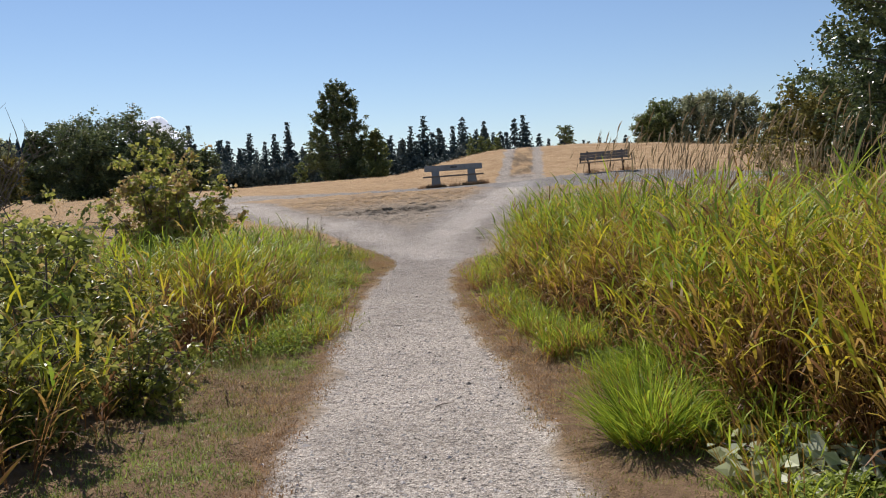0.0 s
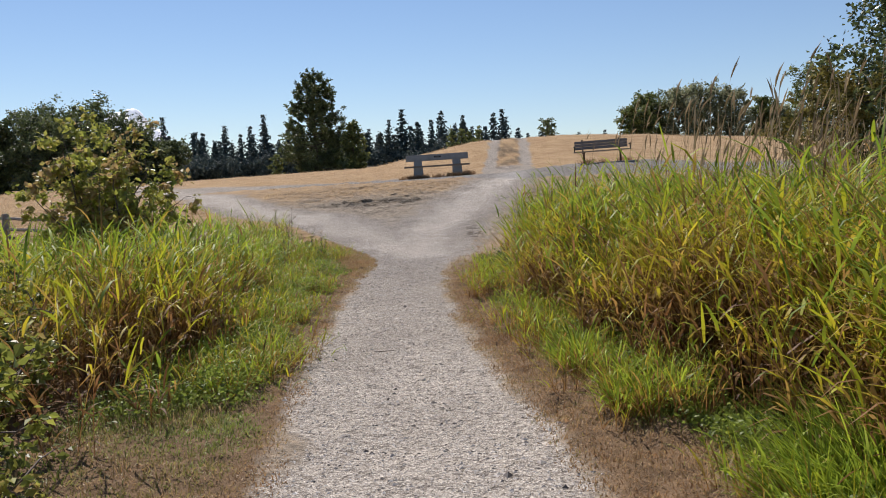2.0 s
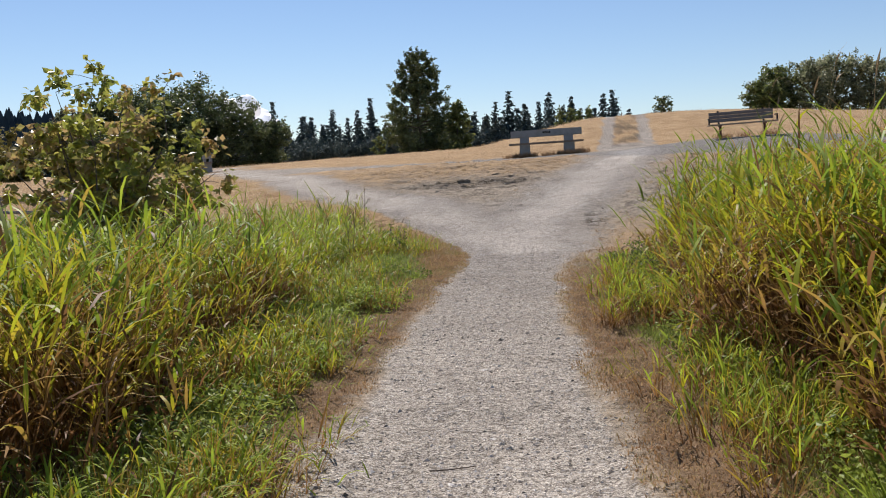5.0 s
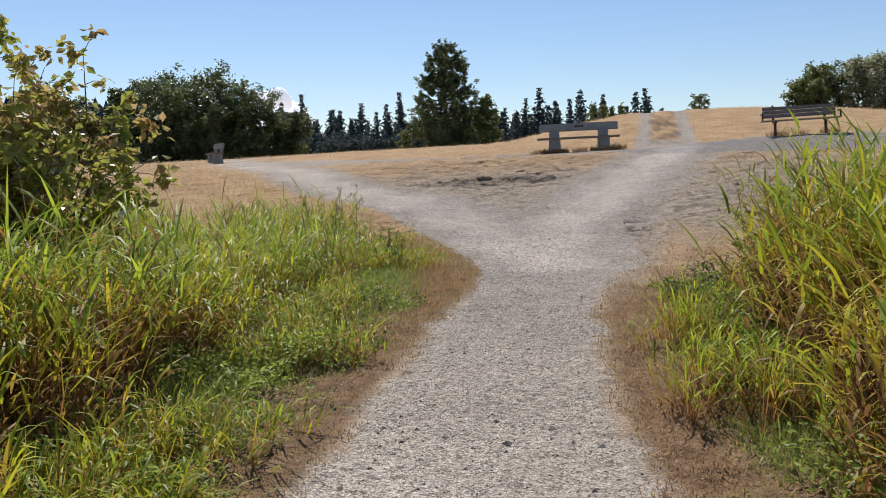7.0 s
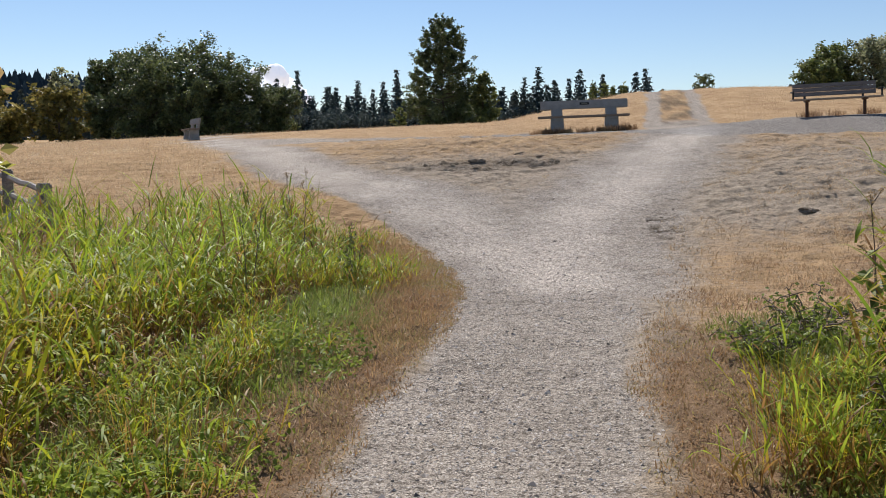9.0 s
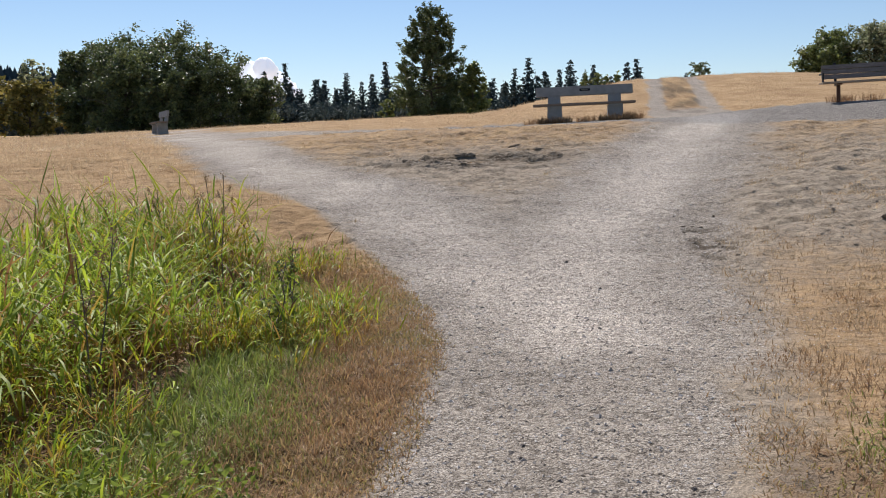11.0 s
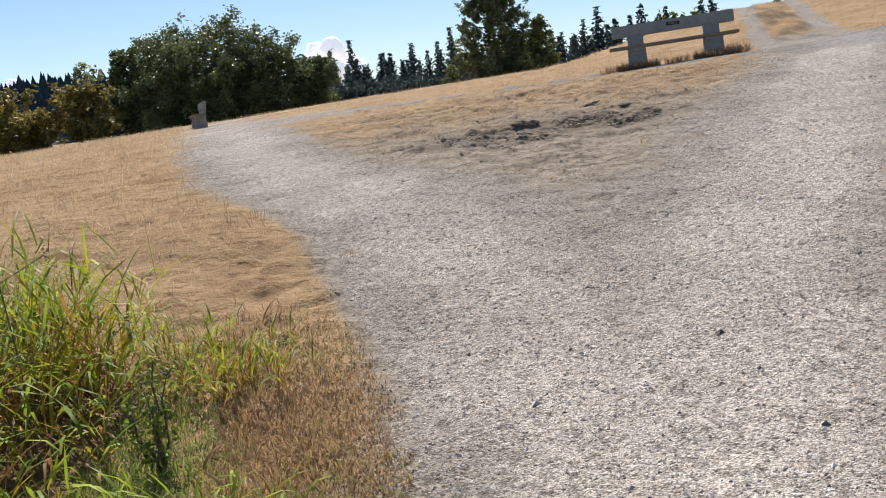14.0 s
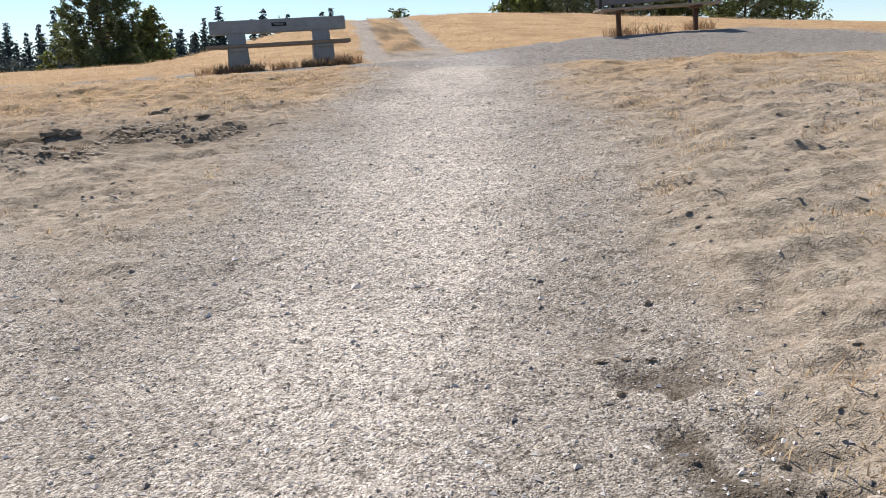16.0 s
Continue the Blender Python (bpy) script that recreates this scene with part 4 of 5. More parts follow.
# ---- short grass on the verges, straw on the field and hill ----
def build_turf():
    st = Strips()

    def verge_left(x, y):
        lx = np.interp(y, LEFT_Y, LEFT_X)
        return smooth(-0.07, 0.12, lx - x + 0.10 * wobble(x, y, 0.3, 2.0)) * (1 - 0.8 * tall_left(x, y)) * (1 - smooth(24.6, 26.6, y))

    def verge_right(x, y):
        rx = np.interp(y, RIGHT_Y, RIGHT_X)
        return smooth(-0.06, 0.14, x - rx + 0.12 * wobble(x, y, 0.3, 7.0)) * (1 - 0.8 * tall_right(x, y)) * (1 - smooth(19.6, 21.6, y))

    n = 165000
    y = rng.uniform(3, 26.6, n)
    x = np.interp(y, LEFT_Y, LEFT_X) + 0.08 - 1.6 * rng.random(n) ** 1.4
    ok = rng.random(n) < verge_left(x, y)
    x, y = x[ok], y[ok]
    d = np.interp(y, LEFT_Y, LEFT_X) - x + 0.16 * grain(x, y, 0.3, 1)
    w = np.interp(y, [3, 9, 11, 14, 18, 22, 25], [0.25, 0.14, 0.14, 0.32, 0.38, 0.48, 0.75])
    far = smooth(8.6, 10.5, y)
    tone = 0.22 + 0.16 * grain(x, y, 0.5, 2) + smooth(w - 0.06, w + 0.16, d) * (0.54 * far + (0.40 + 0.28 * grain(x, y, 0.6, 3)) * (1 - far))
    tall = (0.034 + 0.012 * grain(x, y, 0.2, 4) + 0.02 * smooth(w, w + 0.3, d)) + 0.12 * far * smooth(w + 0.1, w + 0.8, d)
    blades(st, x, y, tall, 0.0065, tone, 0.85, 1.3)
    # a dense mat of dead russet grass where the verge meets the fan of gravel
    n = 80000
    y = rng.uniform(17.5, 27.5, n)
    x = np.interp(y, LEFT_Y, LEFT_X) + 0.05 - 0.95 * rng.random(n)
    ok = rng.random(n) < smooth(-0.04, 0.06, np.interp(y, LEFT_Y, LEFT_X) - x + 0.12 * grain(x, y, 0.22, 3)) * (0.35 + 0.65 * smooth(19, 21, y)) * (1 - smooth(24.3, 27.0, y + 0.6 * grain(x, y, 0.5, 4)))
    x, y = x[ok], y[ok]
    blades(st, x, y, 0.045 + 0.03 * smooth(0.0, 0.5, np.interp(y, LEFT_Y, LEFT_X) - x), 0.0055, 0.27 + 0.16 * grain(x, y, 0.4, 9), 0.9, 1.2)
    n = 130000
    y = rng.uniform(2.5, 22.5, n)
    x = np.interp(y, RIGHT_Y, RIGHT_X) - 0.08 + 1.5 * rng.random(n) ** 1.3
    ok = rng.random(n) < verge_right(x, y)
    x, y = x[ok], y[ok]
    d = x - np.interp(y, RIGHT_Y, RIGHT_X) + 0.2 * grain(x, y, 0.35, 5)
    tone = 0.22 + 0.16 * grain(x, y, 0.4, 6) + 0.46 * smooth(0.45, 0.85, d + 0.2 * grain(x, y, 0.8, 7)) + 0.22 * smooth(7.5, 5.5, y)
    tall = (0.04 + 0.012 * grain(x, y, 0.2, 8) + 0.12 * smooth(0.45, 1.1, d)) * (1 - 0.3 * smooth(7.5, 5.5, y))
    blades(st, x, y, tall, 0.0065, tone, 0.85, 1.3)
    tagged(st.build("verge_grass", TURF), "short green and dry brown grass on the path verges", "grass", kind="stuff")

    st = Strips()

    def field(x, y):
        g, s, gr, p = zones(x, y)
        return (1 - g) ** 2 * smooth(0.25, 0.8, s) * (1 - 0.9 * gr)

    x, y = scatter(-9, -1.0, 22, 40, 80000, lambda a, b: field(a, b) * (a < -0.9 * (b - 21)) + 0.0)
    blades(st, x, y, 0.17 + 0.05 * wobble(x, y, 1.1, 2.0), 0.0038, 0.72 + 0.3 * grain(x, y, 0.7, 3), 0.8, 1.5)
    x, y = scatter(-32, -4, 26, 62, 80000, lambda a, b: field(a, b) * (a < -6.5 - 0.56 * (b - 33)))
    blades(st, x, y, 0.20, 0.007, 0.72 + 0.3 * grain(x, y, 1.1, 5), 0.9, 1.4)
    x, y = scatter(-22, 26, 40, 72, 60000, lambda a, b: field(a, b) * (b > 39.5 + np.maximum(-a, 0) * 0.6))
    blades(st, x, y, 0.11, 0.007, 0.6 + 0.25 * wobble(x, y, 1.6, 5.0), 0.8, 1.2)
    x, y = scatter(-45, 40, 62, 120, 22000, lambda a, b: field(a, b))
    blades(st, x, y, 0.14, 0.013, 0.6 + 0.25 * wobble(x, y, 2.6, 5.0), 0.3, 0.8)
    tagged(st.build("dry_field_grass", STRAW), "straw-coloured dry grass over the field and hill", "grass", kind="stuff")

    st = Strips()
    x, y = scatter(0.4, 8, 20, 38, 5200, lambda a, b: (1 - zones(a, b)[0]) ** 2 * smooth(0.0, 0.4, grain(a * 0.6, b * 1.2, 0.4, 2)) * (0.3 + 0.7 * smooth(1.5, 4, a)))
    x, y, az, u = clumps(x, y, 26, 0.10)
    blades(st, x, y, 0.045 + 0.03 * u, 0.006, 0.25 + 0.6 * u, 0.9, 1.1)
    x, y = scatter(-6.5, 3, 27.5, 40.5, 3000, lambda a, b: (1 - zones(a, b)[0]) ** 2 * (0.25 + 0.75 * smooth(30.5, 35, b)) * smooth(-0.1, 0.4, grain(a * 0.6, b * 1.2, 0.5, 3)))
    x, y, az, u = clumps(x, y, 24, 0.11)
    blades(st, x, y, 0.04 + 0.03 * u, 0.0075, 0.25 + 0.6 * u, 0.9, 1.0)
    x, y = scatter(0.2, 5.5, 18.2, 27, 100000, lambda a, b: smooth(0.05, 0.4, a - np.interp(b, RIGHT_Y, RIGHT_X) + 0.15 * grain(a, b, 0.3, 2)) * (1 - smooth(24, 27, b)) * (0.2 + 0.8 * smooth(-0.3, 0.4, grain(a, b, 0.5, 4))))
    blades(st, x, y, 0.06 + 0.03 * grain(x, y, 0.3, 5), 0.006, 0.38 + 0.35 * grain(x, y, 0.6, 6), 0.85, 1.1)
    # tufts round the bench legs
    for cx, cy, r, h, n in ((-0.38, 41.85, 0.5, 0.22, 800), (1.32, 41.85, 0.5, 0.22, 800), (0.5, 42.15, 0.30, 0.2, 220), (1.85, 42.3, 0.28, 0.26, 260), (-0.95, 42.1, 0.3, 0.2, 220), (6.4, 38.9, 0.35, 0.22, 240), (7.9, 38.9, 0.35, 0.22, 240), (7.1, 38.9, 0.3, 0.2, 140)):
        a, rr = rng.uniform(0, 6.283, n), r * np.sqrt(rng.random(n))
        blades(st, cx + rr * np.cos(a), cy + 0.6 * rr * np.sin(a), h, 0.009, 0.1, 0.4, 0.7)
    tagged(st.build("dry_tufts", STRAW), "thin trampled dry grass on bare dirt", "grass", kind="stuff")


build_turf()


# ---- gravel ----
def build_gravel():
    def stones(n, x0, x1, y0, y1, size, keep, high=0.42):
        x, y = scatter(x0, x1, y0, y1, n, keep)
        n = len(x)
        s = size * rng.lognormal(0, 0.4, n)
        o = np.array([[1, 0, 0], [-0.5, 0.85, 0], [-0.5, -0.85, 0], [0.1, 0.1, high]])
        a = rng.uniform(0, 6.283, n)
        c, q = np.cos(a), np.sin(a)
        v = o[None] * (s[:, None, None] * rng.uniform(0.6, 1.2, (n, 4, 1)))
        vx = v[..., 0] * c[:, None] - v[..., 1] * q[:, None]
        vy = v[..., 0] * q[:, None] + v[..., 1] * c[:, None]
        v = np.stack([vx + x[:, None], vy + y[:, None], v[..., 2] + surface(x, y)[:, None] + 0.001], -1).reshape(-1, 3)
        b = np.arange(n) * 4
        return v, np.concatenate([np.stack([b, b + 1, b + 3], -1), np.stack([b + 1, b + 2, b + 3], -1), np.stack([b + 2, b, b + 3], -1)])

    m = Nodes("loose_stones")
    m.l(m.ramp(m.island(), [(0.0, (0.09, 0.08, 0.075)), (0.16, (0.20, 0.18, 0.16)), (0.26, (0.42, 0.38, 0.335)), (0.75, (0.55, 0.50, 0.45)), (1.0, (0.72, 0.68, 0.62))]), m.b.inputs["Base Color"])
    m.b.inputs["Roughness"].default_value = 0.9
    keep = lambda a, b: zones(a, b)[0]
    v1, f1 = stones(130000, -3.4, 3, 3, 32, 0.0062, keep)
    v2, f2 = stones(5000, -3.4, 4.6, 3, 34, 0.0075, lambda a, b: 0.2 + 0.3 * zones(a, b)[0])
    v3, f3 = stones(60000, -4.2, 3.2, 3, 36, 0.0085, keep, 0.5)
    v4, f4 = stones(13000, -4.2, 3.2, 3, 38, 0.0105, keep, 0.55)
    ob = mesh_object("gravel", np.concatenate([v1, v2, v3, v4]), [np.concatenate([f1, f2 + len(v1), f3 + len(v1) + len(v2), f4 + len(v1) + len(v2) + len(v3)])], m.mat, smooth_shade=False)
    tagged(ob, "loose crushed grey and buff gravel strewn on the path", "gravel", kind="stuff")


build_gravel()


# ---- shrubs and weeds beside the path ----
def shrub(name, x, y, height, width, leaf_mat, label, leaves=2600, size=0.09, stems=14, category="shrub", tone=(0.2, 0.9)):
    """Many stems from one foot, leafy towards their ends."""
    root = new(name)
    root.location = (x, y, float(surface(x, y)) - 0.03)
    tagged(root, label, category)
    lines, radii, spine, rad = [], [], [], []
    for q in range(stems):
        a = q * 2.4 + rng.uniform(-0.4, 0.4)
        out = width * 0.5 * math.sqrt((q + 0.5) / stems) * rng.uniform(0.8, 1.15)
        h = height * rng.uniform(0.62, 1.0) * (1 - 0.35 * (out / (0.5 * width)) ** 2)
        s = np.linspace(0, 1, 6)[:, None]
        foot = np.array([math.cos(a), math.sin(a), 0]) * 0.1 * width * rng.random()
        pts = foot + np.concatenate([np.cos(a) * out * s**1.4, np.sin(a) * out * s**1.4, h * s], 1)
        pts[1:-1] += rng.normal(0, 0.025 * height, (4, 3))
        lines.append(pts)
        radii.append(np.linspace(0.012 * height, 0.003, 6))
        for u in np.linspace(0.28, 1.0, 9):
            c = np.array([np.interp(u, np.linspace(0, 1, 6), pts[:, k]) for k in range(3)])
            for _ in range(2):
                e = c + rng.normal(0, 1, 3) * np.array([0.09, 0.09, 0.05]) * width
                e[2] = max(e[2], 0.03)
                if rng.random() < 0.5:
                    lines.append(np.array([c, (c + e) / 2 + np.array([0, 0, 0.02]), e]))
                    radii.append([0.005, 0.004, 0.002])
                spine.append(e)
                rad.append(0.075 * width * rng.uniform(0.5, 1.3))
    v, f = tubes(lines, radii, 5)
    mesh_object("woody_stem", v, [f], TWIG, parent=root)
    pts, i = crown_points(np.array(spine), np.array(rad), leaves, 0.1)
    pts[:, 2] = np.maximum(pts[:, 2], 0.02)
    t = rng.uniform(tone[0], tone[1], len(spine))[i] + rng.normal(0, 0.12, leaves)
    v, f, t = leaf_cloud(pts, size, t, 0.5)
    mesh_object("foliage", v, [f], leaf_mat, {"tone": t}, root, False)
    return root


def build_shrubs():
    shrub("shrub", -5.75, 19.2, 3.5, 2.35, SHRUB, "yellow-green leafy shrub with bare lower twigs", 12500, 0.105, 24, tone=(0.6, 1.0))
    shrub("shrub", -3.3, 7.9, 1.75, 1.7, SHRUB, "browning leafy shrub among weeds beside the path", 5200, 0.075, 18, tone=(0.2, 1.0))
    shrub("shrub", -5.1, 9.6, 2.1, 2.4, SHRUB, "tall browning leafy shrub among grass", 4600, 0.09, 16, tone=(0.3, 1.0))
    shrub("shrub", -2.6, 6.2, 0.95, 1.3, SHRUB, "low tangled weedy shrub at the verge", 4200, 0.055, 18, tone=(0.1, 0.85))
    shrub("shrub", -2.9, 8.6, 1.05, 1.2, SHRUB, "low tangled weedy shrub with reddish leaves", 3400, 0.055, 14, tone=(0.2, 1.0))
    for x, y, h, w in ((-2.3, 7.4, 0.75, 1.0), (-3.3, 9.9, 1.2, 1.3), (-3.2, 5.3, 1.1, 1.3), (-4.4, 6.2, 1.6, 1.6), (-3.9, 9.2, 2.1, 1.7), (-4.6, 10.5, 2.3, 1.9), (-5.4, 12.0, 2.3, 2.1)):
        shrub("shrub", x, y, h, w, SHRUB, "tangled weedy shrub with dull green and brown leaves", int(2600 * w), 0.05, 14, tone=(0.05, 1.0))
    tree("broadleaf_tree", 12.6, 23.2, 8.6, 6.0, DARKLEAF, "dark green leafy tree behind the tall grass", leaves=64000, size=0.13, limbs=70, base=0.02)
    tree("bush", 9.7, 24.0, 3.4, 3.2, OLIVE, "olive-brown leafy bush behind the tall grass", "bush", leaves=9000, size=0.11, limbs=26, base=0.0)
    for x, y, h, w in ((-37.2, 54.0, 3.2, 5.0), (-39.0, 51.6, 4.4, 5.6), (-41.0, 49.6, 4.6, 6.0), (-42.8, 46.6, 4.4, 6.4), (-44.5, 43.2, 4.2, 6.4), (-37.6, 49.6, 2.8, 5.2), (-39.5, 46.0, 3.0, 5.6), (-41.0, 42.0, 3.0, 5.6)):
        tree("bush", x, y, h, w, SHRUB if rng.random() < 0.6 else LIGHTLEAF, "green leafy bush in a hedge below the dry field", "bush", leaves=7600, size=0.16, limbs=26, group="hedge bushes", base=0.0)


build_shrubs()


def bare_shrub(x, y, height, label, stems=7, fork=4, reach=0.35, r0=0.02, way=None):
    """Leafless branches that fork towards their tips."""
    root = new("bare_shrub")
    root.location = (x, y, float(land(x, y)) - 0.05)
    tagged(root, label, "shrub")
    for q in range(stems):
        a = q * 2.4 + rng.uniform(-0.5, 0.5) if way is None else way + rng.uniform(-0.6, 0.6)
        h = height * rng.uniform(0.6, 1.0)
        out = reach * height * rng.uniform(0.2, 1.0)
        s = np.linspace(0, 1, 7)[:, None]
        pts = np.concatenate([np.cos(a) * out * s, np.sin(a) * out * s, h * s], 1) + np.cumsum(rng.normal(0, 0.018 * height, (7, 3)), 0) * s
        lines, radii = [pts], [np.linspace(r0, 0.004, 7)]
        for _ in range(fork * 2):
            u = rng.uniform(0.4, 0.95)
            c = np.array([np.interp(u, s[:, 0], pts[:, k]) for k in range(3)])
            d = np.array([rng.normal(0, 1), rng.normal(0, 1), rng.uniform(0.3, 1.3)])
            d *= height * rng.uniform(0.06, 0.2) / np.linalg.norm(d)
            bend = rng.normal(0, 0.12, 3) * np.linalg.norm(d)
            lines.append(np.array([c, c + d * 0.5 + bend, c + d]))
            radii.append([r0 * 0.35, r0 * 0.25, 0.002])
        v, f = tubes(lines, radii, 5)
        mesh_object("branch", v, [f], TWIG, parent=root)


bare_shrub(-7.5, 13.3, 4.3, "leafless dead shrub with thin forking branches", 9, 7, 0.46, 0.02, 0.0)
bare_shrub(-38.6, 52.4, 7.0, "leafless pale dead tree rising out of the hedge", 9, 7, 0.30, 0.05)


def build_weeds():
    # broad-leaved plant at the right verge, sun glare painted into its pale leaves
    for cx, cy, r, h, n in ((1.8, 5.1, 0.38, 0.20, 80), (2.3, 5.0, 0.45, 0.28, 95)):
        root = new("broad_leaved_plant")
        z = float(land(cx, cy))
        root.location = (cx, cy, z)
        tagged(root, "green broad-leaved plant at the edge of the verge, leaves coloured pale for sun glare", "plant")
        lines = [np.array([[0, 0, 0], [0.4 * r * math.cos(a), 0.4 * r * math.sin(a), h * 0.7], [r * math.cos(a), r * math.sin(a), h * 0.8]]) for a in rng.uniform(0, 6.283, 9)]
        v, f = tubes(lines, [[0.006, 0.005, 0.003]] * 9, 5)
        mesh_object("woody_stem", v, [f], TWIG, parent=root)
        a, rr = rng.uniform(0, 6.283, n), r * np.sqrt(rng.random(n))
        pts = np.stack([rr * np.cos(a), rr * np.sin(a), h * rng.uniform(0.45, 1.0, n)], -1)
        v, f, t = leaf_cloud(pts, 0.12, rng.uniform(0, 1, n), 0.0)
        mesh_object("foliage", v, [f], GLARE_LEAF, {"tone": t}, root, False)
    # bright tussock
    for cx, cy, r, n, h in ((1.3, 6.0, 0.22, 900, 0.50), (1.5, 7.2, 0.18, 420, 0.44), (1.25, 9.2, 0.18, 420, 0.40), (1.1, 10.7, 0.18, 420, 0.42), (1.15, 12.4, 0.16, 300, 0.34), (1.95, 5.9, 0.15, 300, 0.45), (1.8, 7.25, 0.25, 800, 0.58), (2.15, 7.7, 0.22, 600, 0.58)):
        st = Strips()
        a, rr = rng.uniform(0, 6.283, n), r * np.sqrt(rng.random(n))
        x, y = cx + rr * np.cos(a), cy + rr * np.sin(a)
        root = np.stack([x, y, surface(x, y) - 0.02], -1)
        line = curves(root, h * rng.uniform(0.5, 1.25, n), a + rng.normal(0, 0.5, n), rr / r * 0.7, rng.uniform(0.1, 1.1, n), 4)
        st.add(line, (0.009 * rng.uniform(0.6, 1.2, n))[:, None] * LEAF4[None] * 0.5, sides(a, rng.normal(0, 0.6, n)), np.clip(rng.normal(0.92, 0.09, n)[:, None] + np.array([[-0.2, -0.05, 0.02, 0.05]]), 0, 1))
        tuft = tagged(new("grass_tussock"), "bright green grass tussock on the verge", "grass", "bright tussocks")
        tagged(st.build("leaf_tuft", REED, tuft), kind="stuff")
    # thistles and dry stalks with heads
    for x, y, h, n, dry in ((1.62, 19.3, 1.35, 7, 0), (1.95, 19.7, 1.2, 6, 0), (-3.15, 23.45, 1.3, 1, 1), (-3.55, 24.4, 1.35, 2, 1), (-4.2, 24.7, 1.2, 1, 1), (-2.9, 20.9, 1.0, 2, 1)):
        root = new("thistle" if not dry else "dry_weed")
        root.location = (x, y, float(surface(x, y)) - 0.02)
        tagged(root, "tall thistle gone to pale fluffy seed" if not dry else "dry brown weed stalk with seed clusters", "weed")
        lines, radii, tips, leafs = [], [], [], []
        for q in range(n):
            a = rng.uniform(0, 6.283)
            o = h * rng.uniform(0.03, 0.26)
            s = np.linspace(0, 1, 5)[:, None]
            pts = np.concatenate([np.cos(a) * o * s, np.sin(a) * o * s, h * rng.uniform(0.7, 1.0) * s], 1) + rng.normal(0, 0.012, (5, 3)) * s
            lines.append(pts)
            radii.append(np.linspace(0.006, 0.0025, 5))
            tips.append(pts[-1])
            for u in rng.uniform(0.5, 0.95, 4):
                c = np.array([np.interp(u, s[:, 0], pts[:, k]) for k in range(3)])
                e = c + np.array([rng.normal(0, 0.06), rng.normal(0, 0.06), 0.1])
                lines.append(np.array([c, (c + e) / 2, e]))
                radii.append([0.003, 0.0025, 0.002])
                tips.append(e)
            leafs += [np.array([np.interp(u, s[:, 0], pts[:, k]) for k in range(3)]) + rng.normal(0, 0.03, 3) for u in rng.uniform(0.05, 0.7, 5 if dry else 22)]
        v, f = tubes(lines, radii, 5)
        mesh_object("woody_stem", v, [f], TWIG, parent=root)
        tips = np.array(tips)
        k = 26
        pts = np.repeat(tips, k, 0) + rng.normal(0, 1, (len(tips) * k, 3)) * np.array([0.011, 0.011, 0.02 if dry else 0.012])
        v, f, t = leaf_cloud(pts, 0.016, rng.uniform(0.0, 0.4, len(pts)) if dry else rng.uniform(0.6, 1, len(pts)), -0.2)
        tagged(mesh_object("seed_head", v, [f], SEED, {"tone": t}, root, False), kind="stuff")
        leafs = np.array(leafs)
        leafs[:, 2] = np.maximum(leafs[:, 2], 0.05)
        v, f, t = leaf_cloud(leafs, 0.05 if dry else 0.09, rng.uniform(0.0, 0.6, len(leafs)), 0.2)
        tagged(mesh_object("leaf_cover", v, [f], WEED, {"tone": t}, root, False), kind="stuff")
    for x, y in ((-2.85, 24.3), (-2.4, 22.6)):
        shrub("feathery_weed", x, y, 0.62, 0.26, WEED, "upright feathery green weed at the verge", 420, 0.03, 5, "weed", (0.2, 0.7))
    for x, y, h, w in ((1.05, 19.7, 0.34, 0.7), (1.5, 20.3, 0.4, 0.8), (1.3, 17.9, 0.4, 0.8), (1.05, 16.3, 0.32, 0.7)):
        shrub("low_weed", x, y, h, w, WEED, "low dark green bushy weed on the dry verge", 900, 0.035, 12, "weed", (0.1, 0.6))
    # low leafy weeds through the verge grass
    V, F, T, c = [], [], [], 0
    for box, keep in (((-3.4, -1.1, 8.5, 24), lambda a, b: smooth(8.8, 10.2, b) * (1 - smooth(18, 21, b)) * smooth(0.2, 0.5, np.interp(b, LEFT_Y, LEFT_X) - a) * patchy(a, b, 0.4, 4.0) * smooth(1.0, 0.2, inside_left(a, b))),
                      ((0.6, 2.2, 4, 20), lambda a, b: smooth(0.5, 0.9, a - np.interp(b, RIGHT_Y, RIGHT_X)) * patchy(a, b, 0.4, 2.0) * smooth(0.8, 0.2, inside_right(a, b)))):
        x, y = scatter(*box, 70000, keep)
        top = (0.05 + 0.17 * smooth(0.15, 0.7, np.maximum(np.interp(y, LEFT_Y, LEFT_X) - x, x - np.interp(y, RIGHT_Y, RIGHT_X)))) * (0.75 + 0.6 * grain(x, y, 0.3, 3))
        pts = np.stack([x, y, surface(x, y) + top * rng.uniform(0.35, 1.1, len(x))], -1)
        v, f, t = leaf_cloud(pts, 0.034, 0.55 + 0.35 * grain(x, y, 0.25, 4) + rng.normal(0, 0.18, len(x)), -0.1)
        V.append(v)
        F.append(f + c)
        T.append(t)
        c += len(v)
    ob = mesh_object("verge_weeds", np.concatenate(V), [np.concatenate(F)], WEED, {"tone": np.concatenate(T)}, smooth_shade=False)
    tagged(ob, "small leafy green weeds among the verge grass", "weeds", kind="stuff")


build_weeds()


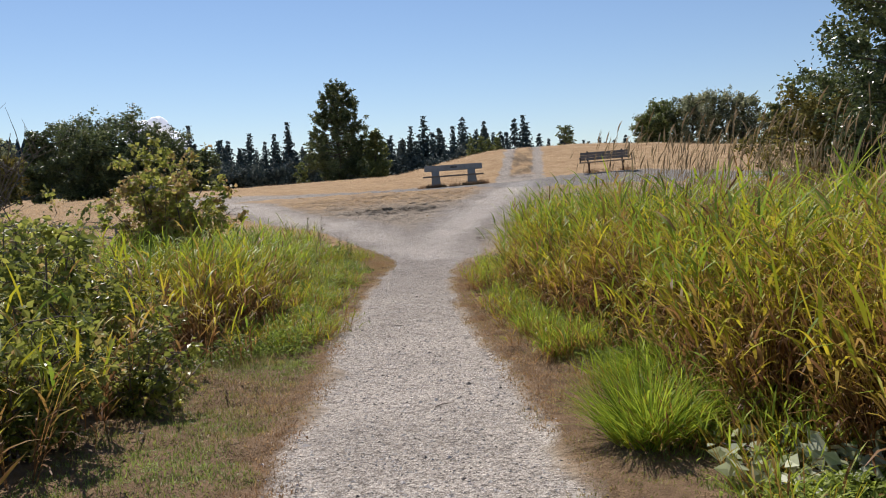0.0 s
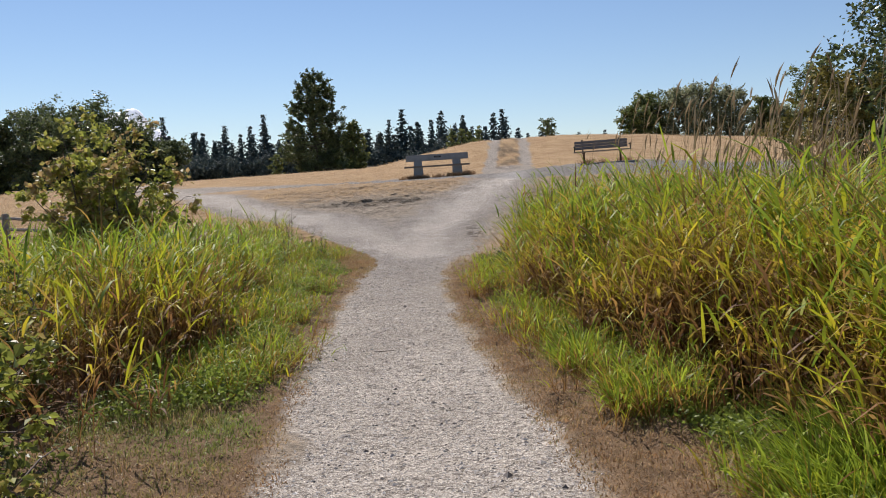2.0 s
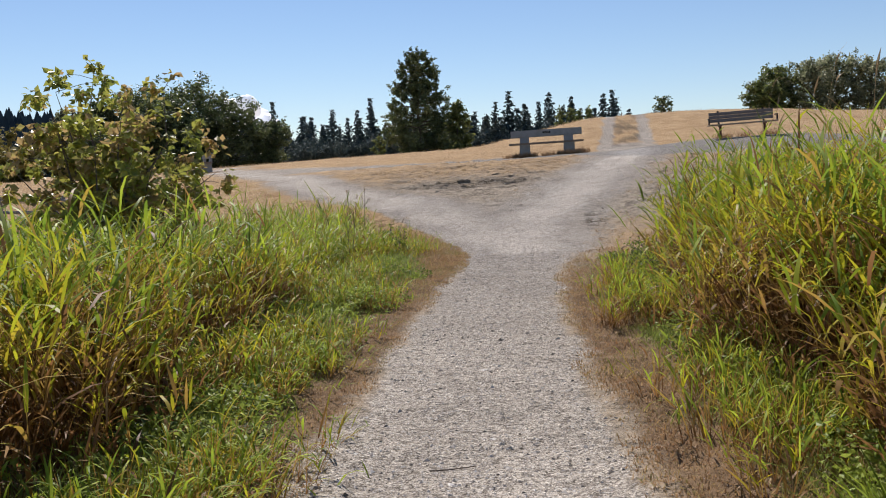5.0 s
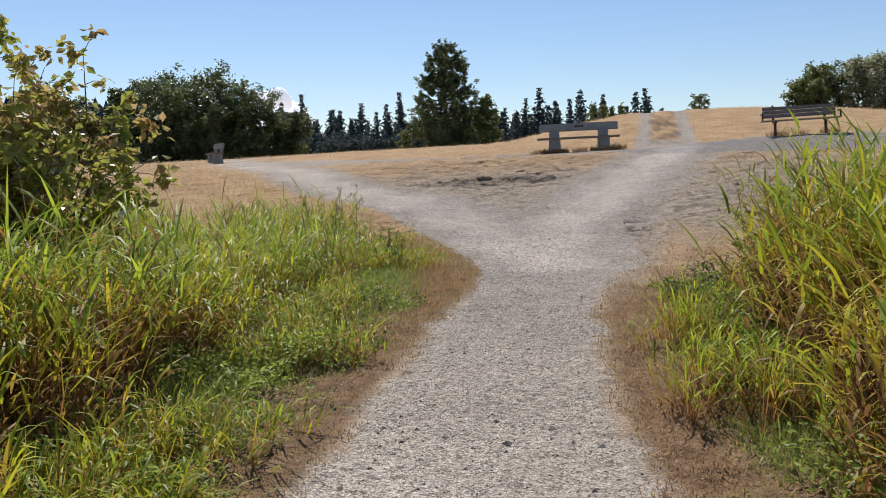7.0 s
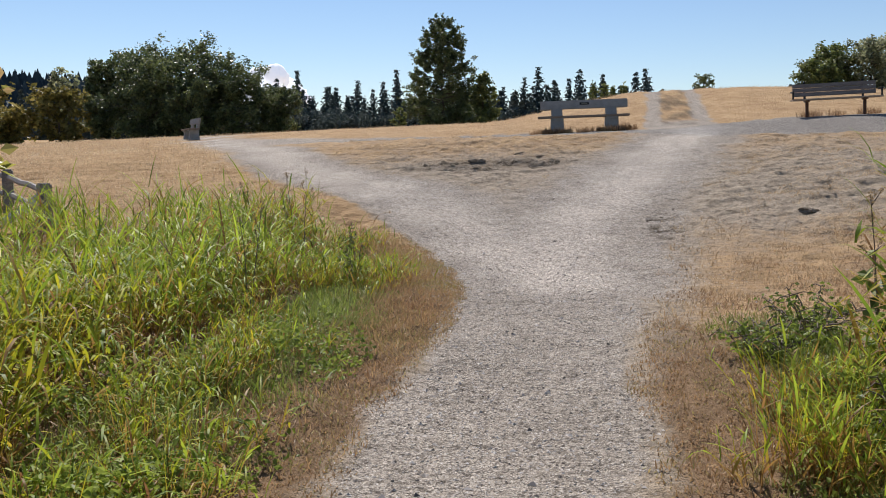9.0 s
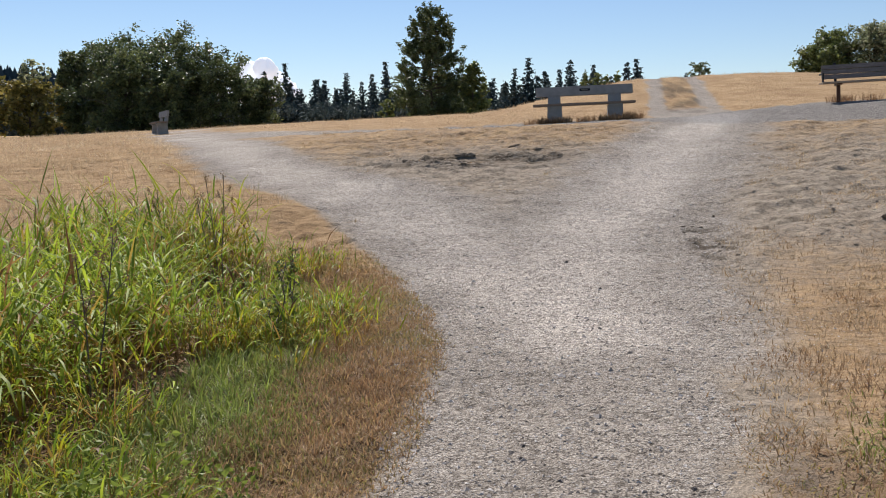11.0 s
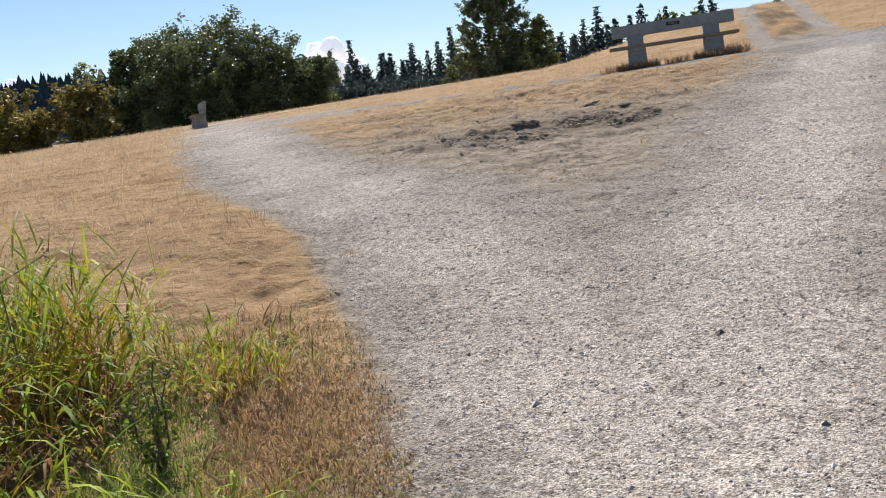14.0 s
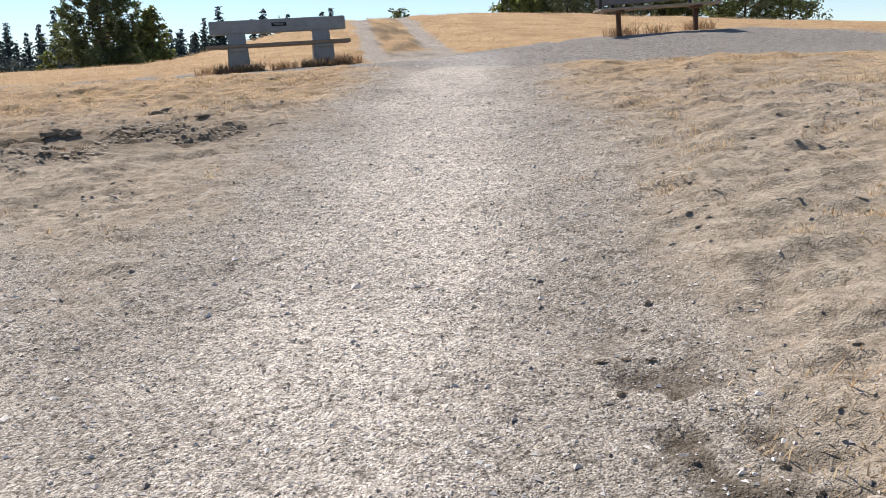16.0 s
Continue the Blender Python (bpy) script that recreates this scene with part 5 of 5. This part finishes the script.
# ---- clods and twigs on the bare ground ----
def build_clods():
    def keep(a, b):
        g, s, gr, p = zones(a, b)
        return np.clip((0.10 + 1.3 * p) * (1 - g) ** 3 * (1 - gr) * (1 - smooth(0.5, 0.8, s)), 0, 1) * patchy(a, b, 0.4, 6.0, -0.3, 0.4)
    x, y = scatter(-6, 6, 23, 38, 150000, keep)
    n = len(x)
    s = np.minimum(0.009 * rng.lognormal(0, 0.4, n), 0.015)
    a = np.arange(6) / 6 * 2 * math.pi
    ring = np.stack([np.cos(a), np.sin(a), np.zeros(6)], -1)
    o = np.concatenate([ring, ring * 0.55 + np.array([0, 0, 0.55])])
    v = o[None] * s[:, None, None] * rng.uniform(0.7, 1.3, (n, 12, 1)) * np.array([1.6, 1.1, 0.55])
    v = v + np.stack([x, y, surface(x, y) + 0.012], -1)[:, None]
    b = np.arange(n) * 12
    q = [np.stack([b + i, b + (i + 1) % 6, b + 6 + (i + 1) % 6, b + 6 + i], -1) for i in range(6)]
    top = np.stack([b + 6 + i for i in range(6)], -1)
    ob = mesh_object("soil_clods", v.reshape(-1, 3), [np.concatenate(q), top], plain_material("soil_clod", (0.26, 0.21, 0.155), (0.46, 0.39, 0.30), 14.0, 0.95, 0.5, 0.01), smooth_shade=False)
    tagged(ob, "loose dry crumbs of soil on the bare ground", "soil", kind="stuff")
    for (x0, y0), (x1, y1) in (((0.0, 7.1), (0.12, 7.25)), ((-0.62, 11.9), (-0.42, 11.98))):
        t = np.linspace(0, 1, 5)
        x, y = x0 + (x1 - x0) * t + rng.normal(0, 0.015, 5), y0 + (y1 - y0) * t
        v, f = tubes([np.stack([x, y, surface(x, y) + 0.008], -1)], [np.linspace(0.004, 0.002, 5)], 5)
        tagged(mesh_object("twig", v, [f], TWIG), "thin dry twig lying on the gravel path", "twig")


build_clods()


def earth_clod(x, y, w, h, material, label):
    """A lump of torn-up earth, broken at its edges."""
    bm = bmesh.new()
    bmesh.ops.create_icosphere(bm, subdivisions=3, radius=1.0)
    at = Vector((x, y, 0.0)) * 3.1
    for v in bm.verts:
        p = v.co.copy()
        k = 1 + 0.6 * noise.fractal(p * 2.0 + at, 0.8, 2.1, 4)
        v.co = Vector((p.x * w * k, p.y * w * 0.6 * k, max(p.z, -0.4) * h * k))
    me = bpy.data.meshes.new("earth_clod")
    bm.to_mesh(me)
    bm.free()
    me.materials.append(material)
    ob = new("earth_clod", me)
    ob.matrix_basis = pose(x, y, float(surface(x, y)), 0, 0, rng.uniform(-30, 30))
    tagged(ob, label, "clod", "torn-up clods of earth")


def build_earth_clods():
    earth = plain_material("torn_earth", (0.13, 0.10, 0.07), (0.31, 0.25, 0.18), 14.0, 0.95, 0.8, 0.012)
    for q in range(26):
        x, y = rng.uniform(-3.4, 0.3), rng.uniform(31.2, 34.4)
        if abs(x + 1.6) / 1.9 + abs(y - 32.8) / 1.6 < 1.1:
            earth_clod(x, y, rng.uniform(0.05, 0.13), rng.uniform(0.022, 0.045), earth, "dark clod of torn-up earth in trampled dirt")
    for q in range(12):
        earth_clod(rng.uniform(0.85, 1.4), rng.uniform(25.2, 27.2), rng.uniform(0.015, 0.03), rng.uniform(0.008, 0.015), earth, "small dark clod of earth beside the gravel path")
    earth_clod(3.05, 26.3, 0.13, 0.05, earth, "dark grassy clod of earth on bare ground")


build_earth_clods()


# ---- far wooded ridge and clouds ----
def build_ridge():
    az = np.linspace(-62, 30, 420)
    for name, dist, tall, seed in (("far_ridge", 900.0, 1.0, 2.0),):
        a = np.radians(az)
        crest = 50 + 16 * smooth(-62, -36, az) - 60 * smooth(-30, -12, az) + 4 * wobble(az, az * 0.3, 5.0, seed)
        x, y = dist * np.sin(a), 20 + dist * np.cos(a)
        rows = [np.stack([x * k, 20 + (y - 20) * k, np.full_like(a, -8.0) + (crest + 8) * h], -1) for k, h in ((0.72, 0.0), (0.85, 0.55), (1.0, 1.0), (1.25, 0.9))]
        n = len(a)
        i = np.arange(n - 1)
        f = np.concatenate([np.stack([r * n + i, r * n + i + 1, (r + 1) * n + i + 1, (r + 1) * n + i], -1) for r in range(3)])
        ob = mesh_object(name, np.concatenate(rows), [f], HAZY_WOODS, {"tone": rng.random(4 * n)})
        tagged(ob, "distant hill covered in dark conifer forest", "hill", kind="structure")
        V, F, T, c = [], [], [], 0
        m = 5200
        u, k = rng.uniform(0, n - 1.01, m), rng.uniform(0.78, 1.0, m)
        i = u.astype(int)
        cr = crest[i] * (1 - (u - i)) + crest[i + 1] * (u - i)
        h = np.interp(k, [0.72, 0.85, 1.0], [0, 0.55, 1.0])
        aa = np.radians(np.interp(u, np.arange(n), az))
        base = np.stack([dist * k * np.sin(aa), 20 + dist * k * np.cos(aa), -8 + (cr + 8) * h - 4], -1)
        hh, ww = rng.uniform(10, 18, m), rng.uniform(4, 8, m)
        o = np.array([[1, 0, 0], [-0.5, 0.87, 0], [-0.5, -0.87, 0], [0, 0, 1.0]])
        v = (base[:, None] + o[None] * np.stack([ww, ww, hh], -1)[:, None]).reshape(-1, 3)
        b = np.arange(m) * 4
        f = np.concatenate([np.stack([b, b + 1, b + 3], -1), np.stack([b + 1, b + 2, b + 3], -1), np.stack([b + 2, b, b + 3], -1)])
        ob = mesh_object("far_forest", v, [f], HAZY_WOODS, {"tone": np.repeat(rng.random(m), 4)}, smooth_shade=False)
        tagged(ob, "dark far conifer forest on the distant hill", "forest", kind="stuff")


build_ridge()


def cloud(x, y, z, width, height, label):
    """A heap of lumpy puffs with a flat foot."""
    bm = bmesh.new()
    for q in range(34):
        u = rng.uniform(-1, 1)
        top = height * (1 - abs(u) ** 1.6) * rng.uniform(0.3, 1.0)
        r = height * rng.uniform(0.14, 0.30)
        c = Vector((u * width * 0.5, rng.normal(0, 0.15) * width, max(0.12 * height, top - r)))
        made = bmesh.ops.create_icosphere(bm, subdivisions=3, radius=r)
        for v in made["verts"]:
            p = v.co.copy()
            n1 = noise.fractal(p * (2.2 / r) + c * 0.01, 0.9, 2.2, 4)
            v.co = c + p * (1 + 0.28 * n1)
            if v.co.z < 0.0:
                v.co.z *= 0.25
    me = bpy.data.meshes.new("cloud")
    bm.to_mesh(me)
    bm.free()
    me.materials.append(CLOUD)
    me.polygons.foreach_set("use_smooth", np.ones(len(me.polygons), bool))
    ob = new("cloud", me)
    ob.matrix_basis = pose(x, y, z, 0, 0, math.degrees(math.atan2(-x, y)))
    tagged(ob, label, "cloud", "white clouds", "structure")


cloud(-790, 2380, 120, 190, 130, "bright white heaped cloud low over the trees")
cloud(-2000, 1540, 140, 330, 210, "large bright white heaped cloud over the far hill")
cloud(-1545, 1985, 150, 180, 90, "bright white heaped cloud above the wooded hill")
cloud(-1710, 1850, 150, 130, 55, "small white cloud above the wooded hill")
